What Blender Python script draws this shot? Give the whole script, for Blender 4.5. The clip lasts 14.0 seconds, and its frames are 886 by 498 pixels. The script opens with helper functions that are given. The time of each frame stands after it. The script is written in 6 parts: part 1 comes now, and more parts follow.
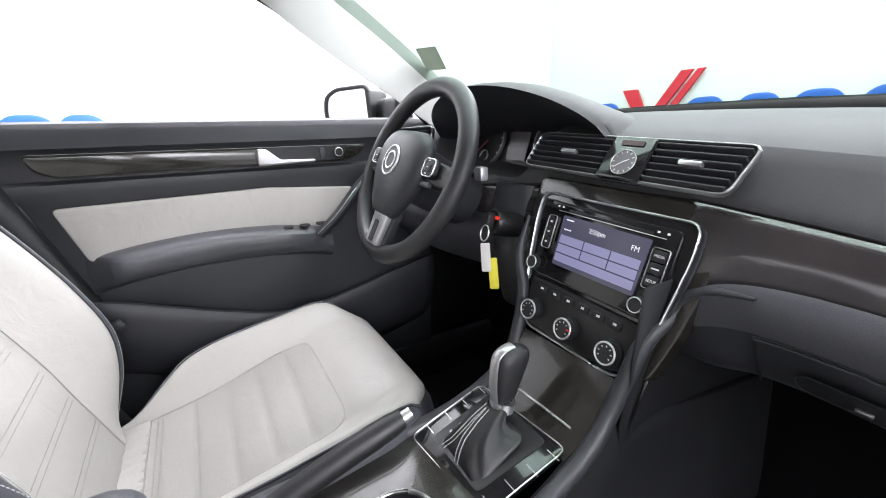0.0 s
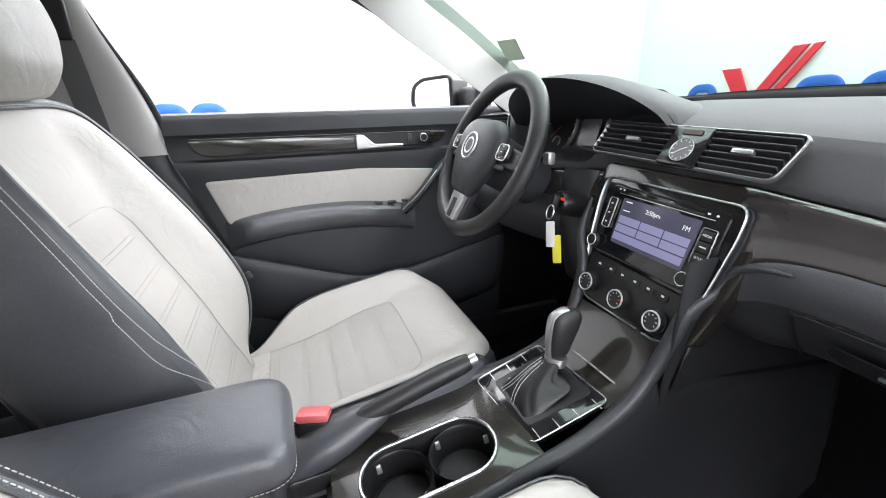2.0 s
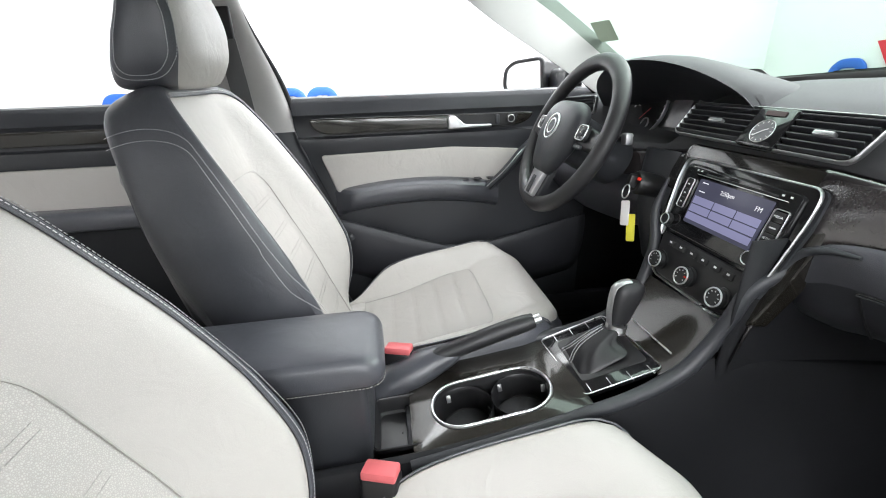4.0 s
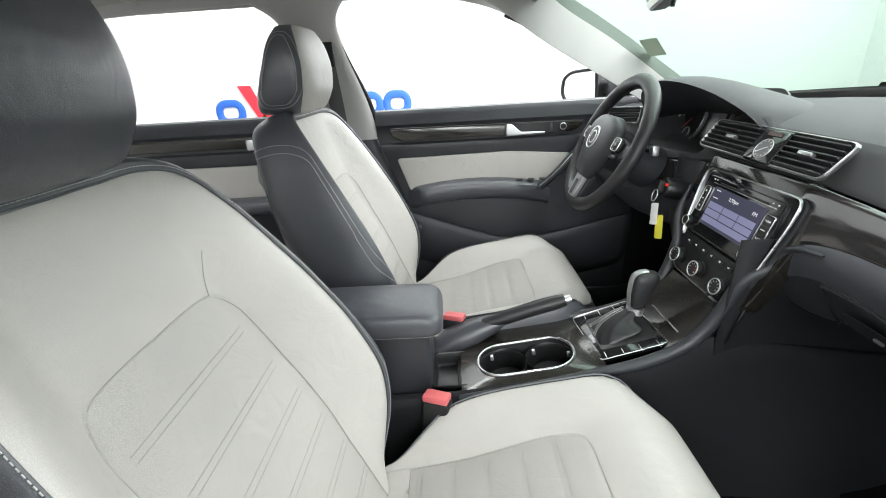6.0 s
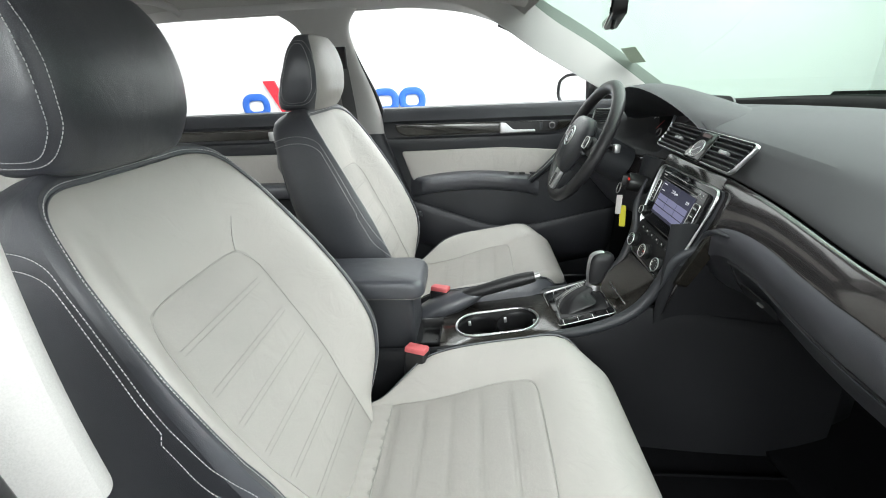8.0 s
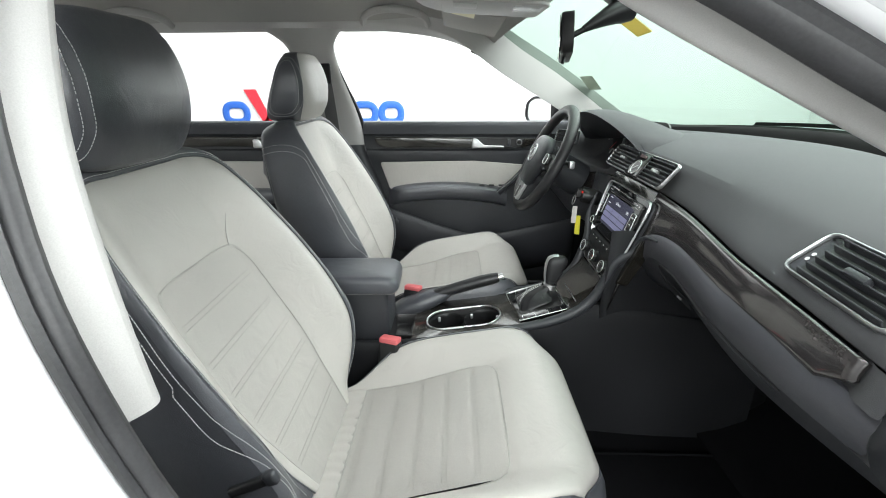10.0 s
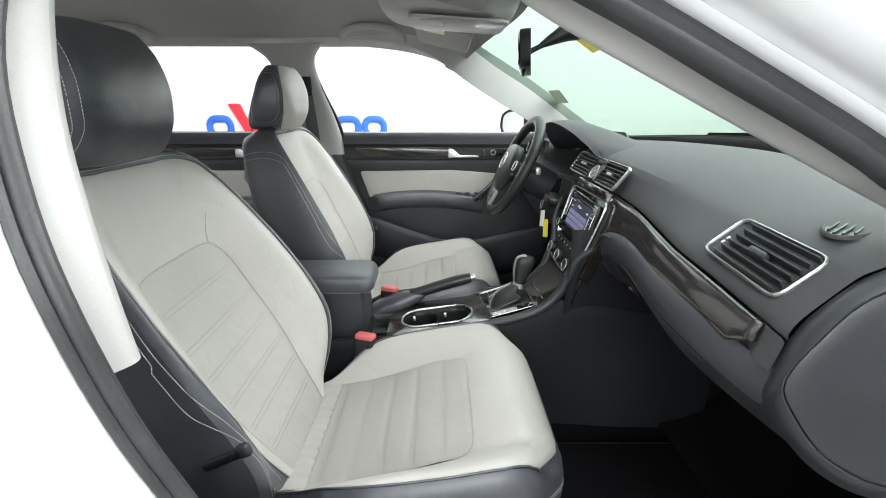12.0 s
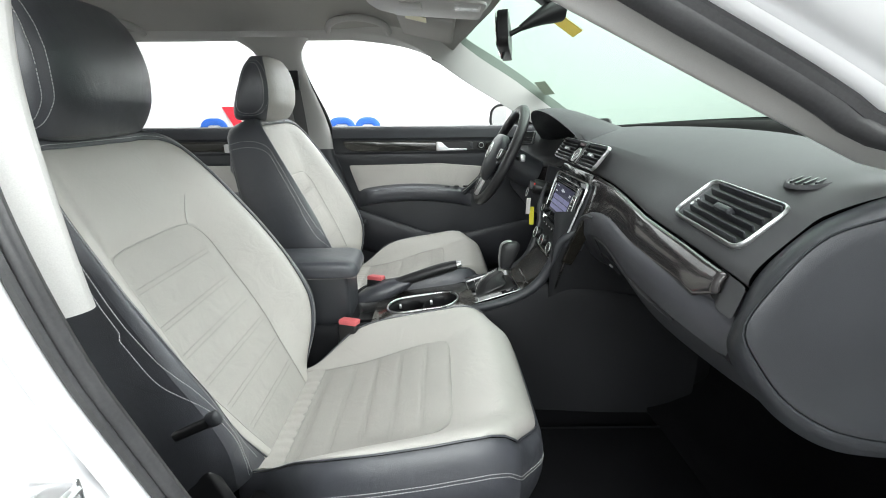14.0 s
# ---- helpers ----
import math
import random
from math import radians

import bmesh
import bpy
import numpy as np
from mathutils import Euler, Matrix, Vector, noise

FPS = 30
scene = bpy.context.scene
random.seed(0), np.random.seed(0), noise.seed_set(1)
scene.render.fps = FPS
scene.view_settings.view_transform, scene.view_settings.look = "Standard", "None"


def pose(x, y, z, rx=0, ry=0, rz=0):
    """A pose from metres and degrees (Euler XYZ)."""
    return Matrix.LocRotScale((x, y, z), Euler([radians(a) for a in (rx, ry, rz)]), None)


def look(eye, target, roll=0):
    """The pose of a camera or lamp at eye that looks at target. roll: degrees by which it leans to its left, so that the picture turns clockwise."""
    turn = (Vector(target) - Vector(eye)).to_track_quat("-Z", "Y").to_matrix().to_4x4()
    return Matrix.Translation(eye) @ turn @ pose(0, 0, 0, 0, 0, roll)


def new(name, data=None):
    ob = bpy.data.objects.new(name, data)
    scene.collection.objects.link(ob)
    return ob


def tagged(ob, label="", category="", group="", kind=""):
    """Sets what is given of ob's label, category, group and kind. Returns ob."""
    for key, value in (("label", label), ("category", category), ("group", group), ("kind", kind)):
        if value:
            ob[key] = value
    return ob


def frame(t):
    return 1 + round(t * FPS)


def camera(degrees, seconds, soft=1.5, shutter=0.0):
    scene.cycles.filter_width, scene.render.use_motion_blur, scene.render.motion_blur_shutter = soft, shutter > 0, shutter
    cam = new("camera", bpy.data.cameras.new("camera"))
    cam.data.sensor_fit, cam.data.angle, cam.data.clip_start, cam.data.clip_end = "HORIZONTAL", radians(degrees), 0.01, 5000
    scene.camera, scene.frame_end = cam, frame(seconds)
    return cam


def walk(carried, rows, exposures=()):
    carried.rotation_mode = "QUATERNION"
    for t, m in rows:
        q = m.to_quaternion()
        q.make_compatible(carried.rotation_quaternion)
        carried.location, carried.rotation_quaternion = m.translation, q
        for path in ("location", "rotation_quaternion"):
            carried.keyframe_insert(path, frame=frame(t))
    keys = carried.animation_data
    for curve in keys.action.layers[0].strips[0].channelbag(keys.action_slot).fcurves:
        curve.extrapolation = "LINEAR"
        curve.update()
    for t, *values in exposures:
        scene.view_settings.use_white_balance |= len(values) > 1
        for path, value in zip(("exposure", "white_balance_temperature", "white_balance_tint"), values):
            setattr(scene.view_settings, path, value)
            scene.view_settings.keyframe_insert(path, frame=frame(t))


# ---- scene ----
cam = camera(94.5, 14.0, 0.95)
PATH = [
    (0, (0.361, 0.16, 1.006), (-1.291, 1.133, 0.435), -1.5),
    (0.5, (0.387, 0.152, 1.008), (-1.301, 1.05, 0.421), -1.5),
    (1, (0.414, 0.13, 1.012), (-1.311, 0.945, 0.414), -1.6),
    (1.5, (0.44, 0.12, 1.015), (-1.317, 0.848, 0.397), -1.8),
    (2, (0.461, 0.113, 1.018), (-1.324, 0.756, 0.384), -1.9),
    (2.5, (0.481, 0.111, 1.018), (-1.33, 0.656, 0.366), -2.1),
    (3, (0.504, 0.114, 1.021), (-1.328, 0.551, 0.348), -2.2),
    (3.5, (0.532, 0.118, 1.012), (-1.316, 0.452, 0.326), -2.2),
    (4, (0.564, 0.103, 1.02), (-1.297, 0.332, 0.324), -2.3),
    (6.5, (0.803, 0.124, 1.086), (-1.062, 0.002, 0.373), -3.4),
    (7, (0.842, 0.148, 1.09), (-1.019, 0.003, 0.373), -3.2),
    (7.5, (0.877, 0.176, 1.096), (-0.981, 0.013, 0.373), -3.1),
    (8, (0.913, 0.198, 1.089), (-0.944, 0.03, 0.366), -2.5),
    (10.5, (1.043, 0.222, 1.101), (-0.85, 0.199, 0.455), 0.2),
    (11, (1.061, 0.234, 1.096), (-0.839, 0.231, 0.471), 0.3),
    (11.5, (1.077, 0.244, 1.089), (-0.829, 0.248, 0.48), 0.3),
    (12, (1.089, 0.254, 1.08), (-0.82, 0.266, 0.482), 0.1),
    (12.5, (1.097, 0.262, 1.071), (-0.815, 0.284, 0.484), -0.1),
    (13, (1.1, 0.272, 1.06), (-0.814, 0.301, 0.481), -0.4),
    (13.5, (1.1, 0.283, 1.045), (-0.816, 0.313, 0.474), -0.5),
    (14, (1.106, 0.295, 1.023), (-0.812, 0.311, 0.457), -0.5),
]
EXPOSURES = [(0, 0.48, 6250, 14), (2, 0.46, 6270, 12), (4, 0.40, 6320, 9), (6.5, 0.20, 6360, 5), (8, 0.12, 6350, 4), (14, 0.03, 6350, 4)]
walk(cam, [(t, look(eye, target, roll)) for t, eye, target, roll in PATH], EXPOSURES)

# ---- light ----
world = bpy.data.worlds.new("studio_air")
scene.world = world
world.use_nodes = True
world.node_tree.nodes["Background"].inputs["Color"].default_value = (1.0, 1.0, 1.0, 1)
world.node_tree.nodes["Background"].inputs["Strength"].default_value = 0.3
scene.view_settings.exposure = 0.0


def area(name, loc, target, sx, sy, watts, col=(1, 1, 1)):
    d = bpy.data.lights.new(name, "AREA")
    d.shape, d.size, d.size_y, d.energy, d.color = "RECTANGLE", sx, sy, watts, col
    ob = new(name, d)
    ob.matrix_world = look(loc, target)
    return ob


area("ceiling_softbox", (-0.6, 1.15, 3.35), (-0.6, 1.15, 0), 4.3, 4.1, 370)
# Added fill outside the open door, out of view, brightens paint and pillar.
area("side_fill", (3.9, 0.0, 2.1), (0.7, 0.0, 0.9), 3.0, 1.4, 105)
# Unseen fill added high in front to lift the backrests; no known lamp there.
area("front_fill", (-0.2, 3.1, 2.75), (0.0, -0.2, 0.8), 4.2, 0.9, 170)


# ---- materials ----
def mat(name, col, rough=0.5, metal=0.0, var=0.12, vscale=9.0, grain=0.0, gscale=500.0, bump=0.0, coat=0.0, spec=0.5, wear=0.0, kind="noise", crease=0.0):
    m = bpy.data.materials.new(name)
    m.use_nodes = True
    nt = m.node_tree
    b = nt.nodes["Principled BSDF"]
    b.inputs["Roughness"].default_value = rough
    b.inputs["Metallic"].default_value = metal
    b.inputs["Specular IOR Level"].default_value = spec
    if coat:
        b.inputs["Coat Weight"].default_value = coat
        b.inputs["Coat Roughness"].default_value = 0.06
    tc = nt.nodes.new("ShaderNodeTexCoord")
    n1 = nt.nodes.new("ShaderNodeTexNoise")
    n1.inputs["Scale"].default_value = vscale
    n1.inputs["Detail"].default_value = 5
    nt.links.new(tc.outputs["Object"], n1.inputs["Vector"])
    r = nt.nodes.new("ShaderNodeMapRange")
    r.inputs["From Min"].default_value, r.inputs["From Max"].default_value = 0.3, 0.7
    r.inputs["To Min"].default_value, r.inputs["To Max"].default_value = 1 - var, 1 + var
    nt.links.new(n1.outputs["Fac"], r.inputs["Value"])
    src = r.outputs["Result"]
    if kind == "leather":
        n2 = nt.nodes.new("ShaderNodeTexVoronoi")
        n2.feature = "DISTANCE_TO_EDGE"
        out2 = n2.outputs["Distance"]
    elif kind == "ribbed":
        n2 = nt.nodes.new("ShaderNodeTexWave")
        n2.bands_direction = "Z"
        n2.inputs["Distortion"].default_value = 0.4
        out2 = n2.outputs["Fac"]
    else:
        n2 = nt.nodes.new("ShaderNodeTexNoise")
        n2.inputs["Detail"].default_value = 3
        out2 = n2.outputs["Fac"]
    n2.inputs["Scale"].default_value = gscale
    nt.links.new(tc.outputs["Object"], n2.inputs["Vector"])
    if grain:
        g = nt.nodes.new("ShaderNodeMapRange")
        g.inputs["From Min"].default_value, g.inputs["From Max"].default_value = (0.0, 0.35) if kind == "leather" else (0.3, 0.7)
        g.inputs["To Min"].default_value, g.inputs["To Max"].default_value = 1 - grain, 1 + grain * 0.5
        nt.links.new(out2, g.inputs["Value"])
        mu = nt.nodes.new("ShaderNodeMath")
        mu.operation = "MULTIPLY"
        nt.links.new(src, mu.inputs[0])
        nt.links.new(g.outputs["Result"], mu.inputs[1])
        src = mu.outputs[0]
    mix = nt.nodes.new("ShaderNodeVectorMath")
    mix.operation = "SCALE"
    mix.inputs[0].default_value = col
    nt.links.new(src, mix.inputs["Scale"])
    nt.links.new(mix.outputs[0], b.inputs["Base Color"])
    rr = nt.nodes.new("ShaderNodeMapRange")
    rr.inputs["From Min"].default_value, rr.inputs["From Max"].default_value = 0.3, 0.7
    rr.inputs["To Min"].default_value, rr.inputs["To Max"].default_value = max(0.02, rough * 0.85 - wear), min(1, rough * 1.12)
    nt.links.new(n1.outputs["Fac"], rr.inputs["Value"])
    nt.links.new(rr.outputs["Result"], b.inputs["Roughness"])
    if bump:
        bp = nt.nodes.new("ShaderNodeBump")
        bp.inputs["Strength"].default_value = bump
        bp.inputs["Distance"].default_value = 0.0008
        nt.links.new(out2, bp.inputs["Height"])
        nt.links.new(bp.outputs["Normal"], b.inputs["Normal"])
        if crease:
            n3 = nt.nodes.new("ShaderNodeTexNoise")
            n3.inputs["Scale"].default_value = 16
            n3.inputs["Detail"].default_value = 3
            n3.inputs["Distortion"].default_value = 1.6
            nt.links.new(tc.outputs["Object"], n3.inputs["Vector"])
            b2 = nt.nodes.new("ShaderNodeBump")
            b2.inputs["Strength"].default_value = crease
            b2.inputs["Distance"].default_value = 0.006
            nt.links.new(n3.outputs["Fac"], b2.inputs["Height"])
            nt.links.new(b2.outputs["Normal"], bp.inputs["Normal"])
    return m


def glass(name, tint, gloss=1.0):
    m = bpy.data.materials.new(name)
    m.use_nodes = True
    nt = m.node_tree
    nt.nodes.remove(nt.nodes["Principled BSDF"])
    t = nt.nodes.new("ShaderNodeBsdfTransparent")
    t.inputs["Color"].default_value = (*tint, 1)
    g = nt.nodes.new("ShaderNodeBsdfGlossy")
    g.inputs["Roughness"].default_value = 0.02
    f = nt.nodes.new("ShaderNodeLayerWeight")
    f.inputs["Blend"].default_value = 0.5
    pw = nt.nodes.new("ShaderNodeMath")
    pw.operation = "POWER"
    pw.inputs[1].default_value = 4.5
    nt.links.new(f.outputs["Facing"], pw.inputs[0])
    sc = nt.nodes.new("ShaderNodeMath")
    sc.operation = "MULTIPLY_ADD"
    sc.inputs[1].default_value, sc.inputs[2].default_value = 0.55 * gloss, 0.03 * gloss
    nt.links.new(pw.outputs[0], sc.inputs[0])
    mx = nt.nodes.new("ShaderNodeMixShader")
    nt.links.new(sc.outputs[0], mx.inputs[0])
    nt.links.new(t.outputs[0], mx.inputs[1])
    nt.links.new(g.outputs[0], mx.inputs[2])
    nt.links.new(mx.outputs[0], nt.nodes["Material Output"].inputs["Surface"])
    return m


def glow(name, col, strength):
    m = bpy.data.materials.new(name)
    m.use_nodes = True
    b = m.node_tree.nodes["Principled BSDF"]
    b.inputs["Base Color"].default_value = (*[c * 0.3 for c in col], 1)
    b.inputs["Emission Color"].default_value = (*col, 1)
    b.inputs["Emission Strength"].default_value = strength
    b.inputs["Roughness"].default_value = 0.15
    return m


LIGHT_LEATHER = mat("light_grey_leather", (0.482, 0.462, 0.436), 0.44, var=0.05, vscale=6, grain=0.1, gscale=620, bump=0.25, kind="leather", crease=0.35)
LIGHT_FABRIC = mat("light_grey_perforated_leather", (0.430, 0.410, 0.386), 0.55, var=0.05, vscale=7, grain=0.2, gscale=520, bump=0.3, kind="leather", crease=0.3)
BLACK_LEATHER = mat("black_leather", (0.074, 0.077, 0.089), 0.35, var=0.2, vscale=5, grain=0.3, gscale=520, bump=0.4, kind="leather", spec=0.8, crease=0.2)
DASH_SOFT = mat("soft_dash_foam_skin", (0.086, 0.087, 0.091), 0.68, var=0.12, vscale=4, grain=0.25, gscale=900, bump=0.35, kind="leather", spec=0.10)
DARK_PLASTIC = mat("dark_grained_plastic", (0.034, 0.036, 0.041), 0.42, var=0.15, vscale=6, grain=0.25, gscale=900, bump=0.35)
# Dark plastic taken blacker still, so the footwell's shade is in the colour.
FOOT_PLASTIC = mat("shade_black_grained_plastic", (0.013, 0.0135, 0.0155), 0.6, var=0.15, vscale=6, grain=0.25, gscale=900, bump=0.35, spec=0.25)
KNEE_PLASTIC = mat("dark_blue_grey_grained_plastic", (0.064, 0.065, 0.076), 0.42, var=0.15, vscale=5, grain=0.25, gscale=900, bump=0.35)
# Darker copy of the knee plastic: shade under the dash is in its colour.
GLOVE_PLASTIC = mat("shade_dark_grained_plastic", (0.036, 0.037, 0.043), 0.50, var=0.15, vscale=5, grain=0.25, gscale=900, bump=0.35)
DULL_BLACK = mat("dull_black_strip", (0.006, 0.006, 0.006), 0.9, var=0.2, vscale=12, spec=0.1)
BLACK_PLASTIC = mat("matte_black_plastic", (0.012, 0.012, 0.013), 0.40, var=0.2, vscale=12)
RIM_LEATHER = mat("smooth_black_leather", (0.018, 0.018, 0.020), 0.44, var=0.2, vscale=8, grain=0.3, gscale=620, bump=0.35, kind="leather", spec=0.6)
PIANO = mat("gloss_black_panel", (0.008, 0.008, 0.009), 0.12, var=0.15, vscale=15, coat=0.6)
WOOD = mat("dark_brown_gloss_trim", (0.036, 0.032, 0.033), 0.14, var=0.1, vscale=14, grain=0.08, gscale=420, coat=1.0)
TRIM_GLOSS = mat("dark_brown_gloss_panel", (0.020, 0.018, 0.015), 0.18, var=0.25, vscale=14, grain=0.2, gscale=300, coat=0.6)
CHROME = mat("satin_chrome", (0.80, 0.80, 0.81), 0.3, 1.0, var=0.05)
VENT_CHROME = mat("dull_chrome", (0.50, 0.50, 0.51), 0.34, 1.0, var=0.05)
SILVER = mat("silver_paint_trim", (0.55, 0.55, 0.56), 0.32, 0.8, var=0.06)
RUBBER = mat("black_rubber", (0.035, 0.035, 0.037), 0.45, var=0.15, vscale=20, grain=0.2, gscale=300, bump=0.2)
CARPET = mat("black_carpet", (0.005, 0.005, 0.006), 0.95, var=0.3, vscale=30, grain=0.5, gscale=900, bump=0.8, spec=0.1)
CLOTH = mat("grey_headliner_cloth", (0.40, 0.39, 0.37), 0.9, var=0.05, vscale=5, grain=0.1, gscale=900, bump=0.3, spec=0.2)
PALE_PLASTIC = mat("pale_grey_plastic", (0.47, 0.462, 0.45), 0.55, var=0.05, vscale=6, grain=0.08, gscale=900, bump=0.2)
PAINT = mat("white_car_paint", (0.75, 0.75, 0.76), 0.2, var=0.02, coat=1.0)
THREAD = mat("white_thread", (0.60, 0.60, 0.60), 0.8, var=0.1)
DARK_THREAD = mat("grey_thread", (0.38, 0.37, 0.345), 0.8, var=0.1)
RED = mat("red_plastic", (0.66, 0.14, 0.15), 0.4, var=0.06)
YELLOW = mat("yellow_tag_plastic", (0.75, 0.68, 0.05), 0.5, var=0.08)
WHITE_TAG = mat("white_tag_card", (0.75, 0.72, 0.70), 0.6, var=0.05)
STUDIO = mat("white_studio_paint", (0.82, 0.82, 0.82), 0.8, var=0.01, vscale=1)
STUDIO_FLOOR = mat("grey_studio_floor", (0.27, 0.265, 0.265), 0.45, var=0.05, vscale=2)
SIGN_BLUE = mat("blue_sign_film", (0.02, 0.11, 0.48), 0.5, var=0.03)
SIGN_RED = mat("red_sign_film", (0.65, 0.02, 0.04), 0.5, var=0.03)
GLASS = glass("clear_window_glass", (0.97, 0.98, 0.975))
SHIELD = glass("green_tinted_windscreen_glass", (0.262, 0.33, 0.288), 0.35)
MIRROR = mat("mirror_silver", (0.9, 0.9, 0.9), 0.02, 1.0, var=0.0)
SCREEN = glow("radio_screen_dark", (0.10, 0.10, 0.15), 0.35)
KEYS_LIT = glow("radio_screen_keys", (0.46, 0.45, 0.72), 0.25)
WHITE_INK = mat("white_print", (0.7, 0.7, 0.7), 0.5, var=0.0)
LIT_INK = glow("lit_white_print", (0.8, 0.8, 0.85), 0.6)
RED_INK = glow("lit_red_print", (0.9, 0.05, 0.03), 0.5)
AMBER_INK = glow("lit_amber_print", (0.9, 0.25, 0.05), 0.6)


def film_sheet(name, col):
    """Thin printed film that also lets light through."""
    m = mat(name, col, 0.6, var=0.06)
    nt = m.node_tree
    t = nt.nodes.new("ShaderNodeBsdfTranslucent")
    t.inputs["Color"].default_value = (*col, 1)
    mx = nt.nodes.new("ShaderNodeMixShader")
    mx.inputs[0].default_value = 0.55
    nt.links.new(nt.nodes["Principled BSDF"].outputs[0], mx.inputs[1])
    nt.links.new(t.outputs[0], mx.inputs[2])
    nt.links.new(mx.outputs[0], nt.nodes["Material Output"].inputs["Surface"])
    return m


# ---- mesh helpers ----
def bm_new():
    return bmesh.new()


def thing(name, loc, label, category, group="", kind=""):
    ob = new(name)
    ob.empty_display_size = 0.05
    ob.location = loc
    return tagged(ob, label, category, group, kind)


def put(name, bm, material, parent=None, label="", smooth=True, mods=()):
    bmesh.ops.recalc_face_normals(bm, faces=bm.faces)
    me = bpy.data.meshes.new(name)
    bm.to_mesh(me)
    bm.free()
    for mt in material if isinstance(material, (list, tuple)) else [material]:
        me.materials.append(mt)
    if smooth:
        me.shade_smooth()
    ob = new(name, me)
    if parent:
        ob.parent = parent
        if parent.parent is None:
            ob.matrix_parent_inverse = Matrix.Translation(-parent.location)
    for kind, values in mods:
        md = ob.modifiers.new(kind.lower(), kind)
        for k, v in values.items():
            setattr(md, k, v)
    if smooth:
        me.set_sharp_from_angle(angle=radians(38))
    if label:
        tagged(ob, label)
    return ob


def part(name, bm, material, parent, label="", smooth=True, mods=()):
    return put(name, bm, material, parent, label, smooth, mods)


def solid(t, offset=-1.0):
    return ("SOLIDIFY", {"thickness": t, "offset": offset})


def subd(n=1):
    return ("SUBSURF", {"levels": n, "render_levels": n})


def spline(pts):
    """A smooth curve through points, from 0 to 1 by chord length."""
    p = np.array(pts, float)
    d = np.r_[0, np.cumsum(np.linalg.norm(np.diff(p, axis=0), axis=1))]
    d /= d[-1]
    n = len(p)
    m = np.zeros_like(p)
    for i in range(n):
        a, b = max(i - 1, 0), min(i + 1, n - 1)
        m[i] = (p[b] - p[a]) / (d[b] - d[a])

    def f(v):
        v = min(max(v, 0.0), 1.0)
        i = min(int(np.searchsorted(d, v, side="right")) - 1, n - 2)
        h = d[i + 1] - d[i]
        t = (v - d[i]) / h
        return ((2 * t**3 - 3 * t**2 + 1) * p[i] + (t**3 - 2 * t**2 + t) * h * m[i]
                + (-2 * t**3 + 3 * t**2) * p[i + 1] + (t**3 - t**2) * h * m[i + 1])
    return f


def sample(f, n, a=0.0, b=1.0):
    return [f(a + (b - a) * i / (n - 1)) for i in range(n)]


def smooth01(x):
    x = min(max(x, 0.0), 1.0)
    return x * x * (3 - 2 * x)


def lut(pts):
    xs, ys = zip(*pts)
    return lambda x: float(np.interp(x, xs, ys))


def grid(rows, bm=None, close_v=False, close_u=False, cap=False):
    """Quads through rows of points."""
    bm = bm or bm_new()
    vs = [[bm.verts.new(tuple(p)) for p in r] for r in rows]
    nr, nc = len(vs), len(vs[0])
    for i in range(nr if close_u else nr - 1):
        for j in range(nc if close_v else nc - 1):
            q = (vs[i][j], vs[i][(j + 1) % nc], vs[(i + 1) % nr][(j + 1) % nc], vs[(i + 1) % nr][j])
            if len(set(q)) == 4:
                bm.faces.new(q)
    if cap:
        bm.faces.new(vs[0])
        bm.faces.new(vs[-1])
    return bm


def weld(bm, d=0.0002):
    bmesh.ops.remove_doubles(bm, verts=bm.verts, dist=d)
    return bm


def box(size, m=None, bevel=0.0, seg=2, bm=None):
    b = bm_new()
    bmesh.ops.create_cube(b, size=1.0)
    for v in b.verts:
        v.co = Vector((v.co.x * size[0], v.co.y * size[1], v.co.z * size[2]))
    if bevel:
        bmesh.ops.bevel(b, geom=list(b.edges), offset=bevel, segments=seg, profile=0.5, affect="EDGES")
    return join(bm, b, m)


def join(bm, b, m=None):
    if m is not None:
        bmesh.ops.transform(b, matrix=m, verts=b.verts)
    if bm is None:
        return b
    me = bpy.data.meshes.new("tmp")
    b.to_mesh(me)
    b.free()
    bm.from_mesh(me)
    bpy.data.meshes.remove(me)
    return bm


def frames(pts, closed=False, up=(0, 0, 1)):
    """Side and up vectors along a line."""
    p = [Vector(tuple(q)) for q in pts]
    n = len(p)
    out = []
    u = Vector(up)
    for i in range(n):
        a, b = (p[i - 1], p[(i + 1) % n]) if closed else (p[max(i - 1, 0)], p[min(i + 1, n - 1)])
        t = (b - a).normalized()
        s = t.cross(u)
        if s.length < 1e-4:
            s = t.orthogonal()
        s.normalize()
        w = s.cross(t).normalized()
        if closed is False and i:
            u = w
        out.append((p[i], s, w))
    return out


def sweep(pts, prof, closed=False, up=(0, 0, 1), bm=None, scale=None):
    """Sweeps a closed profile of (side, up) along a line."""
    fr = frames(pts, closed, up)
    rows = []
    for i, (p, s, w) in enumerate(fr):
        k = scale(i / (len(fr) - 1)) if scale else 1.0
        rows.append([p + s * a * k + w * b * k for a, b in prof])
    return grid(rows, bm, close_v=True, close_u=closed, cap=not closed)


def ring(r, n=10, ry=None):
    return [(r * math.cos(2 * math.pi * i / n), (ry or r) * math.sin(2 * math.pi * i / n)) for i in range(n)]


def tube(pts, r, n=8, closed=False, up=(0, 0, 1), bm=None, scale=None):
    return sweep(pts, ring(r, n), closed, up, bm, scale)


